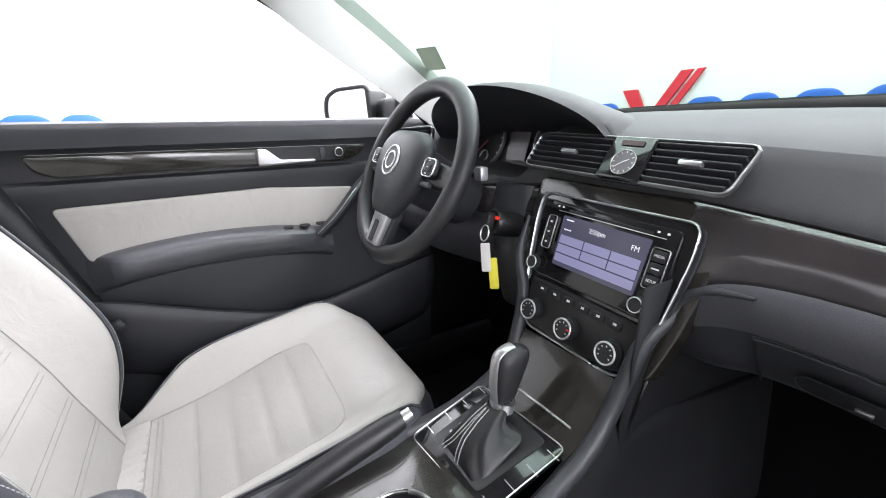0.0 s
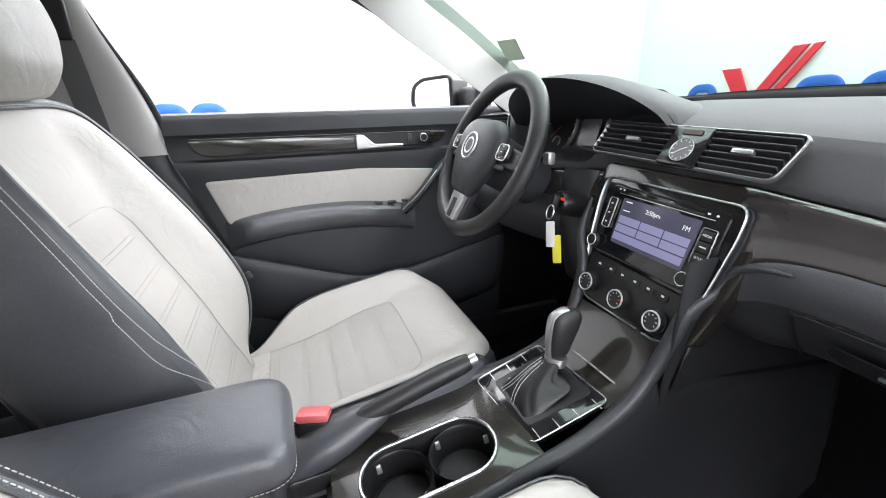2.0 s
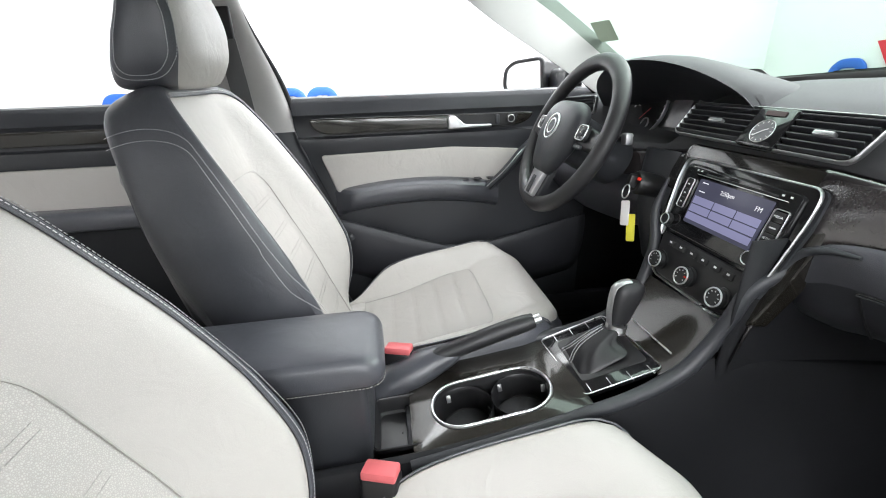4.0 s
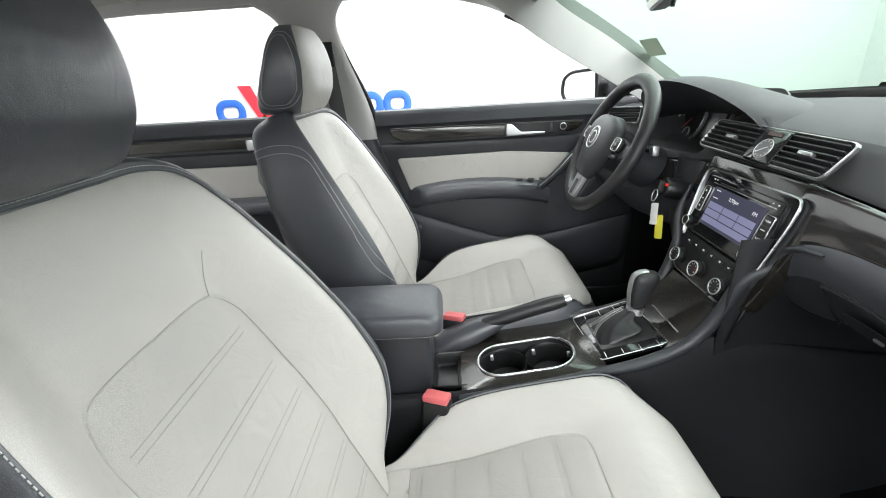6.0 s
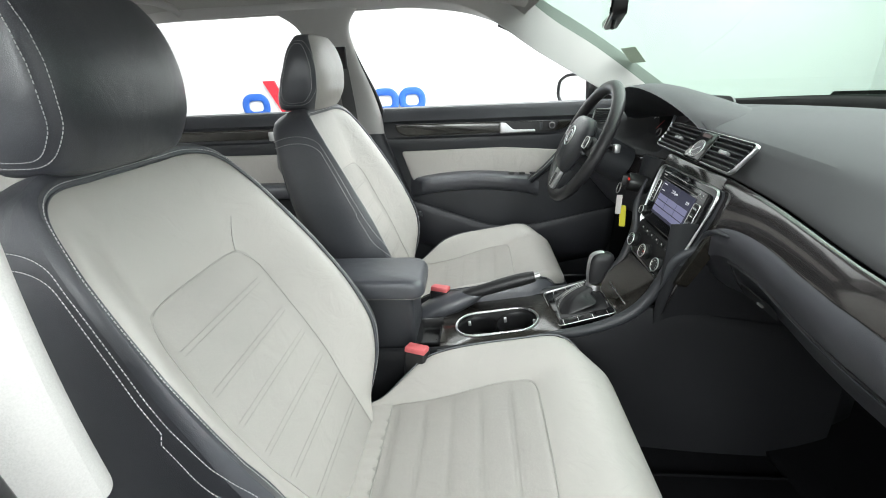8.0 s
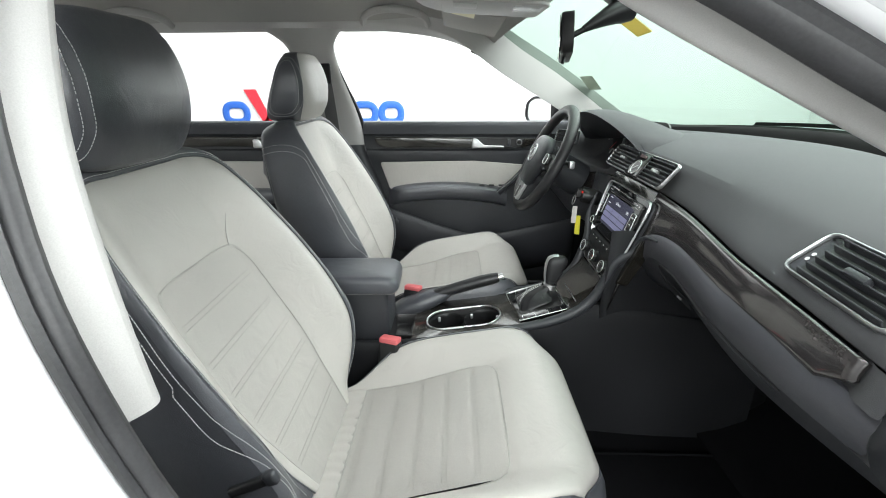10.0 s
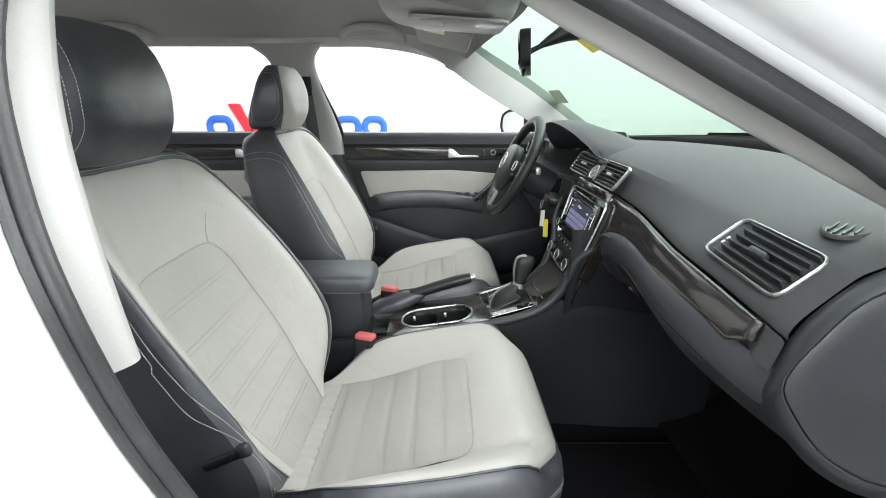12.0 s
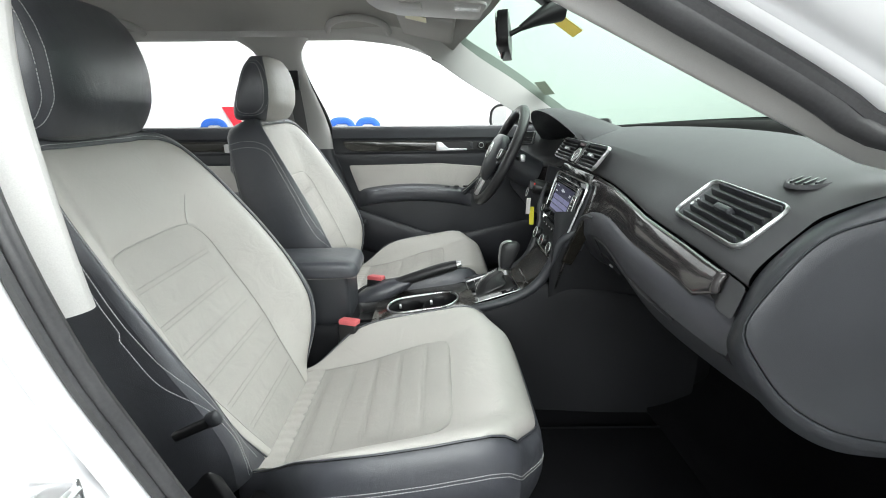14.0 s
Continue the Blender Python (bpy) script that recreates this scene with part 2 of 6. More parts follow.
def rrect(w, h, r, n=5, cx=0.0, cy=0.0):
    """A rounded rectangle's outline, anticlockwise."""
    out = []
    for k, (sx, sy) in enumerate(((1, 1), (-1, 1), (-1, -1), (1, -1))):
        for i in range(n + 1):
            a = math.pi / 2 * (k + i / n)
            out.append((cx + sx * (w / 2 - r) + r * math.cos(a), cy + sy * (h / 2 - r) + r * math.sin(a)))
    return out


def rpoly(pts, r, n=5):
    """A polygon with rounded corners."""
    out = []
    k = len(pts)
    for i in range(k):
        a, b, c = Vector(pts[i - 1]), Vector(pts[i]), Vector(pts[(i + 1) % k])
        d1, d2 = (a - b), (c - b)
        q = min(r, d1.length * 0.45, d2.length * 0.45)
        s, e = b + d1.normalized() * q, b + d2.normalized() * q
        for j in range(n + 1):
            t = j / n
            out.append(tuple(s * (1 - t) ** 2 + b * 2 * t * (1 - t) + e * t * t))
    return out


def plate(outline, depth, m=None, bevel=0.0, seg=2, bm=None):
    """An outline in x, y, made a slab from z = 0 to depth, its top edge rounded."""
    b = bm_new()
    vs = [b.verts.new((x, y, 0)) for x, y in outline]
    f = b.faces.new(vs)
    r = bmesh.ops.extrude_face_region(b, geom=[f])
    top = [v for v in r["geom"] if isinstance(v, bmesh.types.BMVert)]
    for v in top:
        v.co.z = depth
    if bevel:
        ts = set(top)
        es = [e for e in b.edges if e.verts[0] in ts and e.verts[1] in ts]
        bmesh.ops.bevel(b, geom=es, offset=bevel, segments=seg, profile=0.5, affect="EDGES")
    return join(bm, b, m)


def rim(outline, width, height, m=None, bm=None):
    """A raised frame that follows an outline in x, y."""
    pr = [(-width / 2, 0), (-width * 0.48, height * 0.5), (-width * 0.35, height * 0.82), (-width * 0.12, height), (width * 0.12, height), (width * 0.35, height * 0.82), (width * 0.48, height * 0.5), (width / 2, 0)]
    b = sweep([(x, y, 0) for x, y in outline], pr, closed=True)
    return join(bm, b, m)


def lathe(prof, n=24, m=None, bm=None, cap=True):
    """Turns (radius, z) about z."""
    rows = [[(r * math.cos(2 * math.pi * j / n), r * math.sin(2 * math.pi * j / n), z) for j in range(n)] for r, z in prof]
    b = grid(rows, None, close_v=True, cap=cap)
    return join(bm, b, m)


def axes(o, x, y):
    """A pose from an origin, an x axis and a rough y axis."""
    x = Vector(x).normalized()
    z = x.cross(Vector(y)).normalized()
    y = z.cross(x)
    return Matrix(((x.x, y.x, z.x, o[0]), (x.y, y.y, z.y, o[1]), (x.z, y.z, z.z, o[2]), (0, 0, 0, 1)))


def stitches(pts, length=0.0036, gap=0.0018, r=0.00055, lift=(0, 0, 0)):
    p = np.array([tuple(q) for q in pts], float) + np.array(lift)
    d = np.r_[0, np.cumsum(np.linalg.norm(np.diff(p, axis=0), axis=1))]
    bm = bm_new()
    s = 0.0
    while s + length < d[-1]:
        a = Vector([np.interp(s, d, p[:, k]) for k in range(3)])
        b = Vector([np.interp(s + length, d, p[:, k]) for k in range(3)])
        t = (b - a).normalized()
        o = t.orthogonal().normalized() * r
        w = t.cross(o)
        va = [bm.verts.new(a + o * math.cos(k * math.pi / 2) + w * math.sin(k * math.pi / 2)) for k in range(4)]
        vb = [bm.verts.new(b + o * math.cos(k * math.pi / 2) + w * math.sin(k * math.pi / 2)) for k in range(4)]
        for k in range(4):
            bm.faces.new((va[k], va[(k + 1) % 4], vb[(k + 1) % 4], vb[k]))
        s += length + gap
    return bm


def words(name, text, size, m, material, parent, depth=0.0002, align="CENTER"):
    c = bpy.data.curves.new(name, "FONT")
    c.body, c.size, c.extrude, c.align_x, c.align_y = text, size, depth, align, "CENTER"
    tmp = bpy.data.objects.new("tmp", c)
    scene.collection.objects.link(tmp)
    me = bpy.data.meshes.new_from_object(tmp.evaluated_get(bpy.context.evaluated_depsgraph_get()))
    bpy.data.objects.remove(tmp)
    bpy.data.curves.remove(c)
    bm = bm_new()
    bm.from_mesh(me)
    bpy.data.meshes.remove(me)
    bmesh.ops.transform(bm, matrix=m, verts=bm.verts)
    return part(name, bm, material, parent, smooth=False)


# ---- studio ----
def room():
    X0, X1, Y0, Y1, H = -2.8, 4.6, -4.2, 3.3, 3.6
    bm = bm_new()
    box((X1 - X0 + 0.4, Y1 - Y0 + 0.4, 0.2), pose((X0 + X1) / 2, (Y0 + Y1) / 2, -0.1), bm=bm)
    tagged(put("floor", bm, STUDIO_FLOOR, smooth=False), "smooth grey studio floor", "floor", kind="structure")
    tagged(put("ceiling", box((X1 - X0 + 0.4, Y1 - Y0 + 0.4, 0.2), pose((X0 + X1) / 2, (Y0 + Y1) / 2, H + 0.1)), STUDIO, smooth=False),
           "white studio ceiling", "ceiling", kind="structure")
    for name, s, c in (("wall_west", (0.2, Y1 - Y0, H), (X0 - 0.1, (Y0 + Y1) / 2)), ("wall_east", (0.2, Y1 - Y0, H), (X1 + 0.1, (Y0 + Y1) / 2)),
                       ("wall_north", (X1 - X0, 0.2, H), ((X0 + X1) / 2, Y1 + 0.1)), ("wall_south", (X1 - X0, 0.2, H), ((X0 + X1) / 2, Y0 - 0.1))):
        tagged(put(name, box(s, pose(c[0], c[1], H / 2)), STUDIO, smooth=False), "plain bright white studio wall", "wall", kind="structure")


room()


def wall_sign(m, h, low=1.0, tight=1.0):
    """Wide sign: blue rounded shapes with red slanted strokes among them, lettering left plain."""
    root = thing("wall_sign", m.translation, "blue and red sign shapes on the white studio wall", "sign", "wall signs")
    for x, w in ((0.0, 1.02), (3.15, 1.1), (4.5, 1.02), (5.68, 1.02), (6.9, 0.95)):
        o = rrect((w - 0.24) * h, 0.76 * h * low, 0.33 * h * low, 6)
        part("blue_shape", rim(o, 0.25 * h, 0.012, m @ pose((x * tight + w / 2) * h, h * low / 2, 0)), SIGN_BLUE, root, smooth=False)
    for pts in ([(1.10, 1.22), (1.62, 1.22), (2.05, 0.35), (2.05, 0.0), (1.85, 0.0)], [(1.75, -0.02), (2.05, -0.02), (3.30, 1.62), (2.95, 1.62)], [(2.20, -0.02), (2.42, -0.02), (3.62, 1.62), (3.42, 1.62)]):
        part("red_stroke", plate([(x * tight * h, y * h) for x, y in pts], 0.016, m), SIGN_RED, root, smooth=False)


wall_sign(axes((-2.79, -1.86, 0.926), (0, 1, 0), (0, 0, 1)), 0.243, 0.79, 0.835)
wall_sign(axes((-2.23, 3.285, 0.945), (1, 0, 0), (0, 0, 1)), 0.252, 0.84)


# ---- car body ----
car = thing("saloon_car", (0, -0.3, 0), "white saloon car body with its open passenger door side", "car")
ZB = 1.022
SIDE = spline([(-0.70, -1.5, 1.30), (-0.66, -1.25, 1.335), (-0.585, -0.86, 1.337), (-0.575, -0.45, 1.343), (-0.575, -0.2, 1.341), (-0.576, 0.0, 1.335),
               (-0.585, 0.2, 1.298), (-0.61, 0.41, 1.205), (-0.64, 0.57, 1.105), (-0.675, 0.70, 1.02)])


def shield_edge(s):
    """Windscreen edge on the driver's side, top to bottom."""
    return Vector(spline([(-0.46, 0.30, 1.372), (-0.52, 0.37, 1.330), (-0.57, 0.49, 1.260), (-0.59, 0.60, 1.200), (-0.605, 0.73, 1.115), (-0.64, 0.86, 1.03), (-0.66, 0.93, 0.985)])(s))


def mirrored(p):
    return Vector((-p[0], p[1], p[2]))


def headliner():
    rows = []
    for i in range(25):
        x = -0.585 + 1.17 * i / 24
        a = abs(x) / 0.585
        row = []
        for y in np.linspace(-1.9, 0.46 - 0.12 * a * a, 30):
            z = 1.425 - 0.085 * a**3.2 - 0.10 * smooth01((y - 0.05) / 0.5) ** 1.4 - 0.05 * smooth01((-y - 0.9) / 1.0)
            row.append((x, y, z))
        rows.append(row)
    return grid(rows)


part("headliner", headliner(), CLOTH, car, "grey cloth headliner", mods=[solid(0.02, 1)])
rows = []
for i in range(25):
    x = -0.64 + 1.28 * i / 24
    a = abs(x) / 0.64
    rows.append([(x, y, 1.475 - 0.09 * a**3 - 0.105 * smooth01((y - 0.05) / 0.55) ** 1.4 - 0.06 * smooth01((-y - 0.9) / 1.0)) for y in np.linspace(-2.0, 0.50 - 0.12 * a * a, 30)])
part("roof", grid(rows), PAINT, car, "white painted roof", mods=[solid(0.015, 1)])


EDGES = spline([(-0.70, -1.5, 1.30, -0.65, -1.5, 1.33, -0.60, -1.5, 1.38), (-0.66, -1.25, 1.335, -0.61, -1.25, 1.35, -0.56, -1.25, 1.385), (-0.585, -0.86, 1.337, -0.54, -0.86, 1.358, -0.49, -0.86, 1.40),
                (-0.575, -0.45, 1.343, -0.53, -0.45, 1.362, -0.48, -0.45, 1.405), (-0.575, -0.2, 1.341, -0.53, -0.2, 1.362, -0.48, -0.2, 1.405), (-0.576, 0.0, 1.335, -0.53, 0.0, 1.355, -0.485, 0.0, 1.400),
                (-0.585, 0.21, 1.303, -0.535, 0.19, 1.318, -0.49, 0.22, 1.378), (-0.605, 0.418, 1.210, -0.566, 0.375, 1.203, -0.55, 0.44, 1.288), (-0.63, 0.543, 1.139, -0.590, 0.495, 1.137, -0.585, 0.60, 1.200),
                (-0.655, 0.662, 1.068, -0.615, 0.62, 1.070, -0.603, 0.735, 1.112), (-0.685, 0.77, 0.99, -0.65, 0.75, 1.0, -0.64, 0.87, 1.03)])


def rail(side):
    """Pale cover above the side windows and down the windscreen pillar."""
    rows = []
    for s in np.linspace(0, 1, 46):
        e = EDGES(s)
        o, r, inner = Vector(e[:3]), Vector(e[3:6]), Vector(e[6:])
        if side < 0:
            inner.x -= 0.045 * smooth01((inner.y - 0.28) / 0.16)
            r.x -= 0.012 * smooth01((r.y - 0.28) / 0.16)
        row = [o + Vector((-0.03, 0.01, 0.01)), o, o.lerp(r, 0.15), o.lerp(r, 0.85), r, r.lerp(inner, 0.15), r.lerp(inner, 0.9), inner, inner + Vector((-0.01, 0.03, 0.02))]
        rows.append([mirrored(p) - Vector((0, 0, 0.016 * smooth01((p.y + 0.1) / 0.25))) for p in row] if side > 0 else row)
    return grid(rows)


part("roof_pillar_cover", rail(-1), PALE_PLASTIC, car, "pale grey pillar and roof edge cover", mods=[subd(1)])
part("roof_pillar_cover", rail(1), PALE_PLASTIC, car, "pale grey pillar and roof edge cover", mods=[subd(1)])
part("window_seal", sweep([Vector(EDGES(s)[:3]) + Vector((-0.010, 0.003, -0.003)) for s in np.linspace(0.74, 0.98, 26)], ring(0.006, 8, 0.005)), RUBBER, car, "black window rubber")


def near_opening():
    """Door opening on the passenger side: rubber seal and painted frame."""
    top = [Vector((0.016 - EDGES(s)[0], EDGES(s)[1] + 0.005, EDGES(s)[2] + 0.006 - 0.016 * smooth01((EDGES(s)[1] + 0.1) / 0.25))) for s in np.linspace(0.42, 0.97, 30)]
    front = [Vector(p) for p in ((0.765, 0.80, 0.98), (0.785, 0.83, 0.90), (0.79, 0.84, 0.75), (0.79, 0.80, 0.55), (0.79, 0.66, 0.36), (0.79, 0.45, 0.31))]
    back = [Vector(p) + Vector((0, 0.022, 0)) for p in ((0.79, 0.34, 0.30), (0.79, 0.22, 0.33), (0.79, 0.125, 0.42), (0.79, 0.058, 0.58), (0.79, -0.008, 0.74), (0.79, -0.042, 0.83), (0.785, -0.074, 0.95), (0.765, -0.10, 1.03), (0.735, -0.12, 1.13), (0.69, -0.125, 1.22), (0.655, -0.10, 1.30))]
    return sample(spline(top + front + back), 150)


OPEN = near_opening()
WIDER = lut([(0, 1.2), (0.05, 1.7), (0.3, 1.9), (0.42, 1.2), (0.6, 0.85), (0.97, 0.85), (1, 1.2)])
part("door_seal", sweep(OPEN, ring(0.010, 10, 0.009), closed=True, up=(1, 0, 0), scale=WIDER), RUBBER, car, "black rubber door seal")
part("door_seal_lip", sweep([p * 1 + np.array((0.008, 0, 0)) + (p - np.array((0.75, 0.35, 0.8))) * np.array((0, 0.018, 0.018)) for p in OPEN], ring(0.006, 8), closed=True, up=(1, 0, 0), scale=WIDER), RUBBER, car)


def frame_skin():
    """Painted metal flange round the opening."""
    rows = []
    c = np.array((0.75, 0.35, 0.8))
    for k, dx in ((1.02, 0.005), (1.04, 0.026), (1.055, 0.030), (1.068, 0.022), (1.085, 0.040), (1.10, 0.056), (1.13, 0.064), (1.17, 0.075), (1.24, 0.085), (1.27, 0.06)):
        row = []
        for p in OPEN:
            q = c + (np.array(p) - c) * k
            row.append((p[0] + dx, q[1], q[2]))
        rows.append(row)
    return grid(rows, close_v=True)


part("door_frame", frame_skin(), PAINT, car, "white painted door frame", mods=[solid(0.004)])


NEAR_POST = ((0.862, 0.737, -0.175, -0.033), (0.92, 0.735, -0.175, -0.041), (1.0, 0.722, -0.185, -0.058), (1.08, 0.700, -0.195, -0.080), (1.18, 0.660, -0.205, -0.098), (1.26, 0.622, -0.215, -0.105), (1.31, 0.598, -0.235, -0.090), (1.345, 0.565, -0.275, -0.055))
FAR_POST = ((0.942, 0.706, -0.37, -0.152), (1.0, 0.698, -0.38, -0.160), (1.08, 0.676, -0.385, -0.176), (1.18, 0.640, -0.385, -0.203), (1.26, 0.606, -0.385, -0.224), (1.31, 0.585, -0.40, -0.225), (1.345, 0.555, -0.46, -0.18))


def b_post(sgn, data):
    rows = []
    for z, x, y0, y1 in data:
        prof = [(x + 0.060, y1 - 0.030), (x + 0.030, y1 - 0.006), (x + 0.012, y1 + 0.003), (x, y1 - 0.004), (x - 0.016, y1 - 0.03), (x - 0.018, (y0 + y1) / 2), (x - 0.016, y0 + 0.03), (x, y0 + 0.004), (x + 0.03, y0)]
        rows.append([(sgn * a, b, z) for a, b in prof])
    return grid(rows)


part("door_post_cover", b_post(1, NEAR_POST), PALE_PLASTIC, car, "pale grey door post cover", mods=[subd(2)])
part("door_post_cover", b_post(-1, FAR_POST), PALE_PLASTIC, car, "pale grey door post cover", mods=[subd(2)])
for sgn in (1, -1):
    rows = [[(sgn * (x + 0.02 * k), y, z) for x, y in ((0.775, yf), (0.757, yf - 0.004), (0.745, yf - 0.02), (0.735, yf - 0.06), (0.735, -0.21))] for z, k, yf in ((0.865, 0.0, -0.064), (0.74, 0.3, -0.022), (0.58, 0.6, 0.045), (0.42, 0.6, 0.11), (0.34, 0.2, 0.16))]
    if sgn < 0:
        rows = [[(-0.735, yf, z), (-0.712, yf - 0.004, z), (-0.700, yf - 0.025, z), (-0.698, yf - 0.10, z), (-0.705, -0.36, z)] for z, yf in ((0.9425, -0.155), (0.93, -0.152), (0.84, -0.124), (0.745, -0.087), (0.55, -0.005), (0.34, 0.08))]
    part("lower_post_cover", grid(rows), DARK_PLASTIC, car, "dark lower door post cover", mods=[subd(2)])

part("post_seal", sweep(sample(spline([(-0.585, -0.246, 1.335), (-0.615, -0.232, 1.26), (-0.650, -0.208, 1.18), (-0.692, -0.172, 1.08), (-0.714, -0.154, 1.0), (-0.716, -0.145, 0.94), (-0.716, -0.117, 0.84), (-0.716, -0.080, 0.745), (-0.716, 0.0, 0.55), (-0.72, 0.08, 0.36)]), 40), ring(0.008, 8, 0.006)), RUBBER, car, "black rubber door post seal")
striker = part("striker_plate", box((0.005, 0.042, 0.026), pose(0.846, -0.012, 0.748), 0.002), CHROME, car, "steel striker plate on the door post")
part("striker_loop", tube(sample(spline([(0.846, -0.030, 0.748), (0.868, -0.028, 0.749), (0.872, -0.012, 0.750), (0.868, 0.004, 0.751), (0.846, 0.006, 0.752)]), 14), 0.0045, 8), CHROME, car, "steel striker loop")
# floor pan, sills and bulkhead
bm = bm_new()
box((1.50, 3.1, 0.04), pose(0, -0.45, 0.225), 0.01, bm=bm)
part("floor_pan", bm, CARPET, car, "black carpet")
rows = [[(x, y, z) for x in np.linspace(-0.74, 0.74, 20)] for y, z in ((0.88, 0.24), (1.0, 0.27), (1.12, 0.38), (1.18, 0.55), (1.18, 0.9))]
part("bulkhead", grid(rows), CARPET, car, "black carpeted bulkhead", mods=[subd(1), solid(0.02)])
for sgn in (1, -1):
    part("sill", box((0.10, 2.6, 0.12), pose(sgn * 0.76, -0.3, 0.27), 0.02), DARK_PLASTIC, car, "dark plastic sill cover")
    rows = [[(sgn * x, y + 0.25 * (z - 0.28), z if sgn < 0 else min(z, 0.62)) for y in np.linspace(0.60 if sgn < 0 else 0.76, 1.10, 10)] for x, z in ((0.75, 0.28), (0.735, 0.42), (0.73, 0.55), (0.73, 0.63), (0.735, 0.78), (0.745, 0.93))]
    part("kick_panel", grid(rows), FOOT_PLASTIC, car, "dark kick panel with footwell shade in its colour", mods=[solid(0.01)])
part("tail_panel", box((1.5, 0.04, 1.2), pose(0, -2.0, 0.85), 0.01), CLOTH, car)
for sgn in (1, -1):
    rows = [[(sgn * (0.86 + 0.03 * math.sin(v * math.pi)), y, 0.30 + 0.70 * v) for y in np.linspace(-1.25, -0.155, 12)] for v in np.linspace(0, 1, 9)]
    part("rear_door_skin" if sgn > 0 else "side_skin", grid(rows), PAINT, car, "white painted outer panel", mods=[solid(0.004)])
rows = [[(-0.87 - 0.03 * math.sin(v * math.pi), y, 0.30 + 0.70 * v) for y in np.linspace(-0.155, 0.95, 12)] for v in np.linspace(0, 1, 9)]
part("front_door_skin", grid(rows), PAINT, car, "white painted outer panel", mods=[solid(0.004)])
rows = [[(x, y, 1.0 - 0.12 * v - 0.10 * abs(x) ** 2 * (1 + v)) for x in np.linspace(-0.85, 0.85, 20)] for v, y in ((0, 1.32), (0.1, 1.36), (0.4, 1.7), (0.8, 2.1), (1.2, 2.3), (2.5, 2.36))]
part("bonnet", grid(rows), PAINT, car, "white painted bonnet", mods=[subd(1)])
rows = [[(x, y - 0.5 * x * x, z) for x in np.linspace(-0.78, 0.78, 24)] for y, z in ((1.08, 0.985), (1.14, 1.010), (1.24, 1.024), (1.36, 1.020))]
part("cowl", grid(rows), DULL_BLACK, car, "black plastic scuttle below the windscreen")
rows = []
for i in range(25):
    u = -1 + 2 * i / 24
    row = []
    for s in np.linspace(0, 1, 20):
        e = shield_edge(s)
        row.append((u * abs(e.x) * 1.07, e.y + (1 - u * u) * (0.15 + 0.08 * s), e.z + (1 - u * u) * 0.02 * (1 - s)))
    rows.append(row)
ws = part("windscreen", grid(rows), SHIELD, car, "green-tinted windscreen glass")
ws.visible_shadow = False
for y0, y1 in ((-0.30, 0.72), (-1.05, -0.33)):
    rows = []
    for y in np.linspace(y0, y1, 24):
        s = min(np.linspace(0, 1, 200), key=lambda q: abs(SIDE(q)[1] - y))
        o = SIDE(s)
        rows.append([(-0.715 + (o[0] - 0.02 + 0.715) * k, y, ZB - 0.03 + (o[2] + 0.01 - ZB + 0.03) * k) for k in np.linspace(0, 1, 6)])
    g = part("side_window", grid(rows), GLASS, car, "clear side window glass")
    g.visible_shadow = False
# open passenger door, hinged at the front of its opening
pd = thing("passenger_door", (0.82, 0.88, 0.35), "open white passenger door with a dark lining", "car door")
PD = axes((0.83, 0.90, 0), (0.93, 0.37, 0), (0, 0, 1))   # x along the door, y up, z towards the seats' side
part("door_lining", plate(rpoly([(0.0, 0.34), (1.02, 0.34), (1.06, 0.6), (1.04, 1.02), (0.0, 0.98)], 0.05, 4), 0.05, PD @ pose(0, 0, -0.05), 0.012, 3), DARK_PLASTIC, pd, "dark grained door lining")
part("door_skin", plate(rpoly([(-0.02, 0.30), (1.04, 0.30), (1.08, 0.6), (1.06, 1.03), (-0.02, 1.0)], 0.05, 4), 0.04, PD @ pose(0, 0, -0.10)), PAINT, pd, "white painted door skin")
part("window_frame", sweep([PD @ Vector(p) for p in ((0.02, 1.0, -0.07), (0.30, 1.16, -0.10), (0.55, 1.28, -0.13), (0.85, 1.34, -0.15), (0.98, 1.30, -0.14), (1.04, 1.02, -0.08))], ring(0.022, 10, 0.016)), BLACK_PLASTIC, pd, "black window frame")
rows = [[(x, 1.035 - 0.53 * x * x + dy, 0.997 - 0.010 * x - 0.035 * (x / 0.7) ** 2 + dz) for x in np.linspace(-0.70, 0.70, 36)] for dy, dz in ((0.0, -0.012), (0.010, 0.022), (0.025, 0.038), (0.06, 0.044), (0.09, 0.0))]
part("screen_base_strip", grid(rows), DULL_BLACK, car, "black strip along the windscreen base")
part("wiper", sweep(sample(spline([(-0.36, 1.17, 1.033), (-0.18, 1.21, 1.036), (0.0, 1.22, 1.036)]), 14), [(-0.008, 0), (0, 0.010), (0.008, 0)]), DULL_BLACK, car, "black wiper blade")


# ---- seats ----
def ring_patch(S, inner, outer, ns, nr, puff):
    rows = []
    for i in range(ns):
        s = i / (ns - 1)
        a, b = np.array(inner(s)), np.array(outer(s))
        row = []
        for j in range(nr):
            t = j / (nr - 1)
            q = a + (b - a) * t
            row.append(S(q[0], q[1], puff * (1 - abs(2 * t - 1) ** 5) - 0.002))
        rows.append(row)
    return grid(rows)


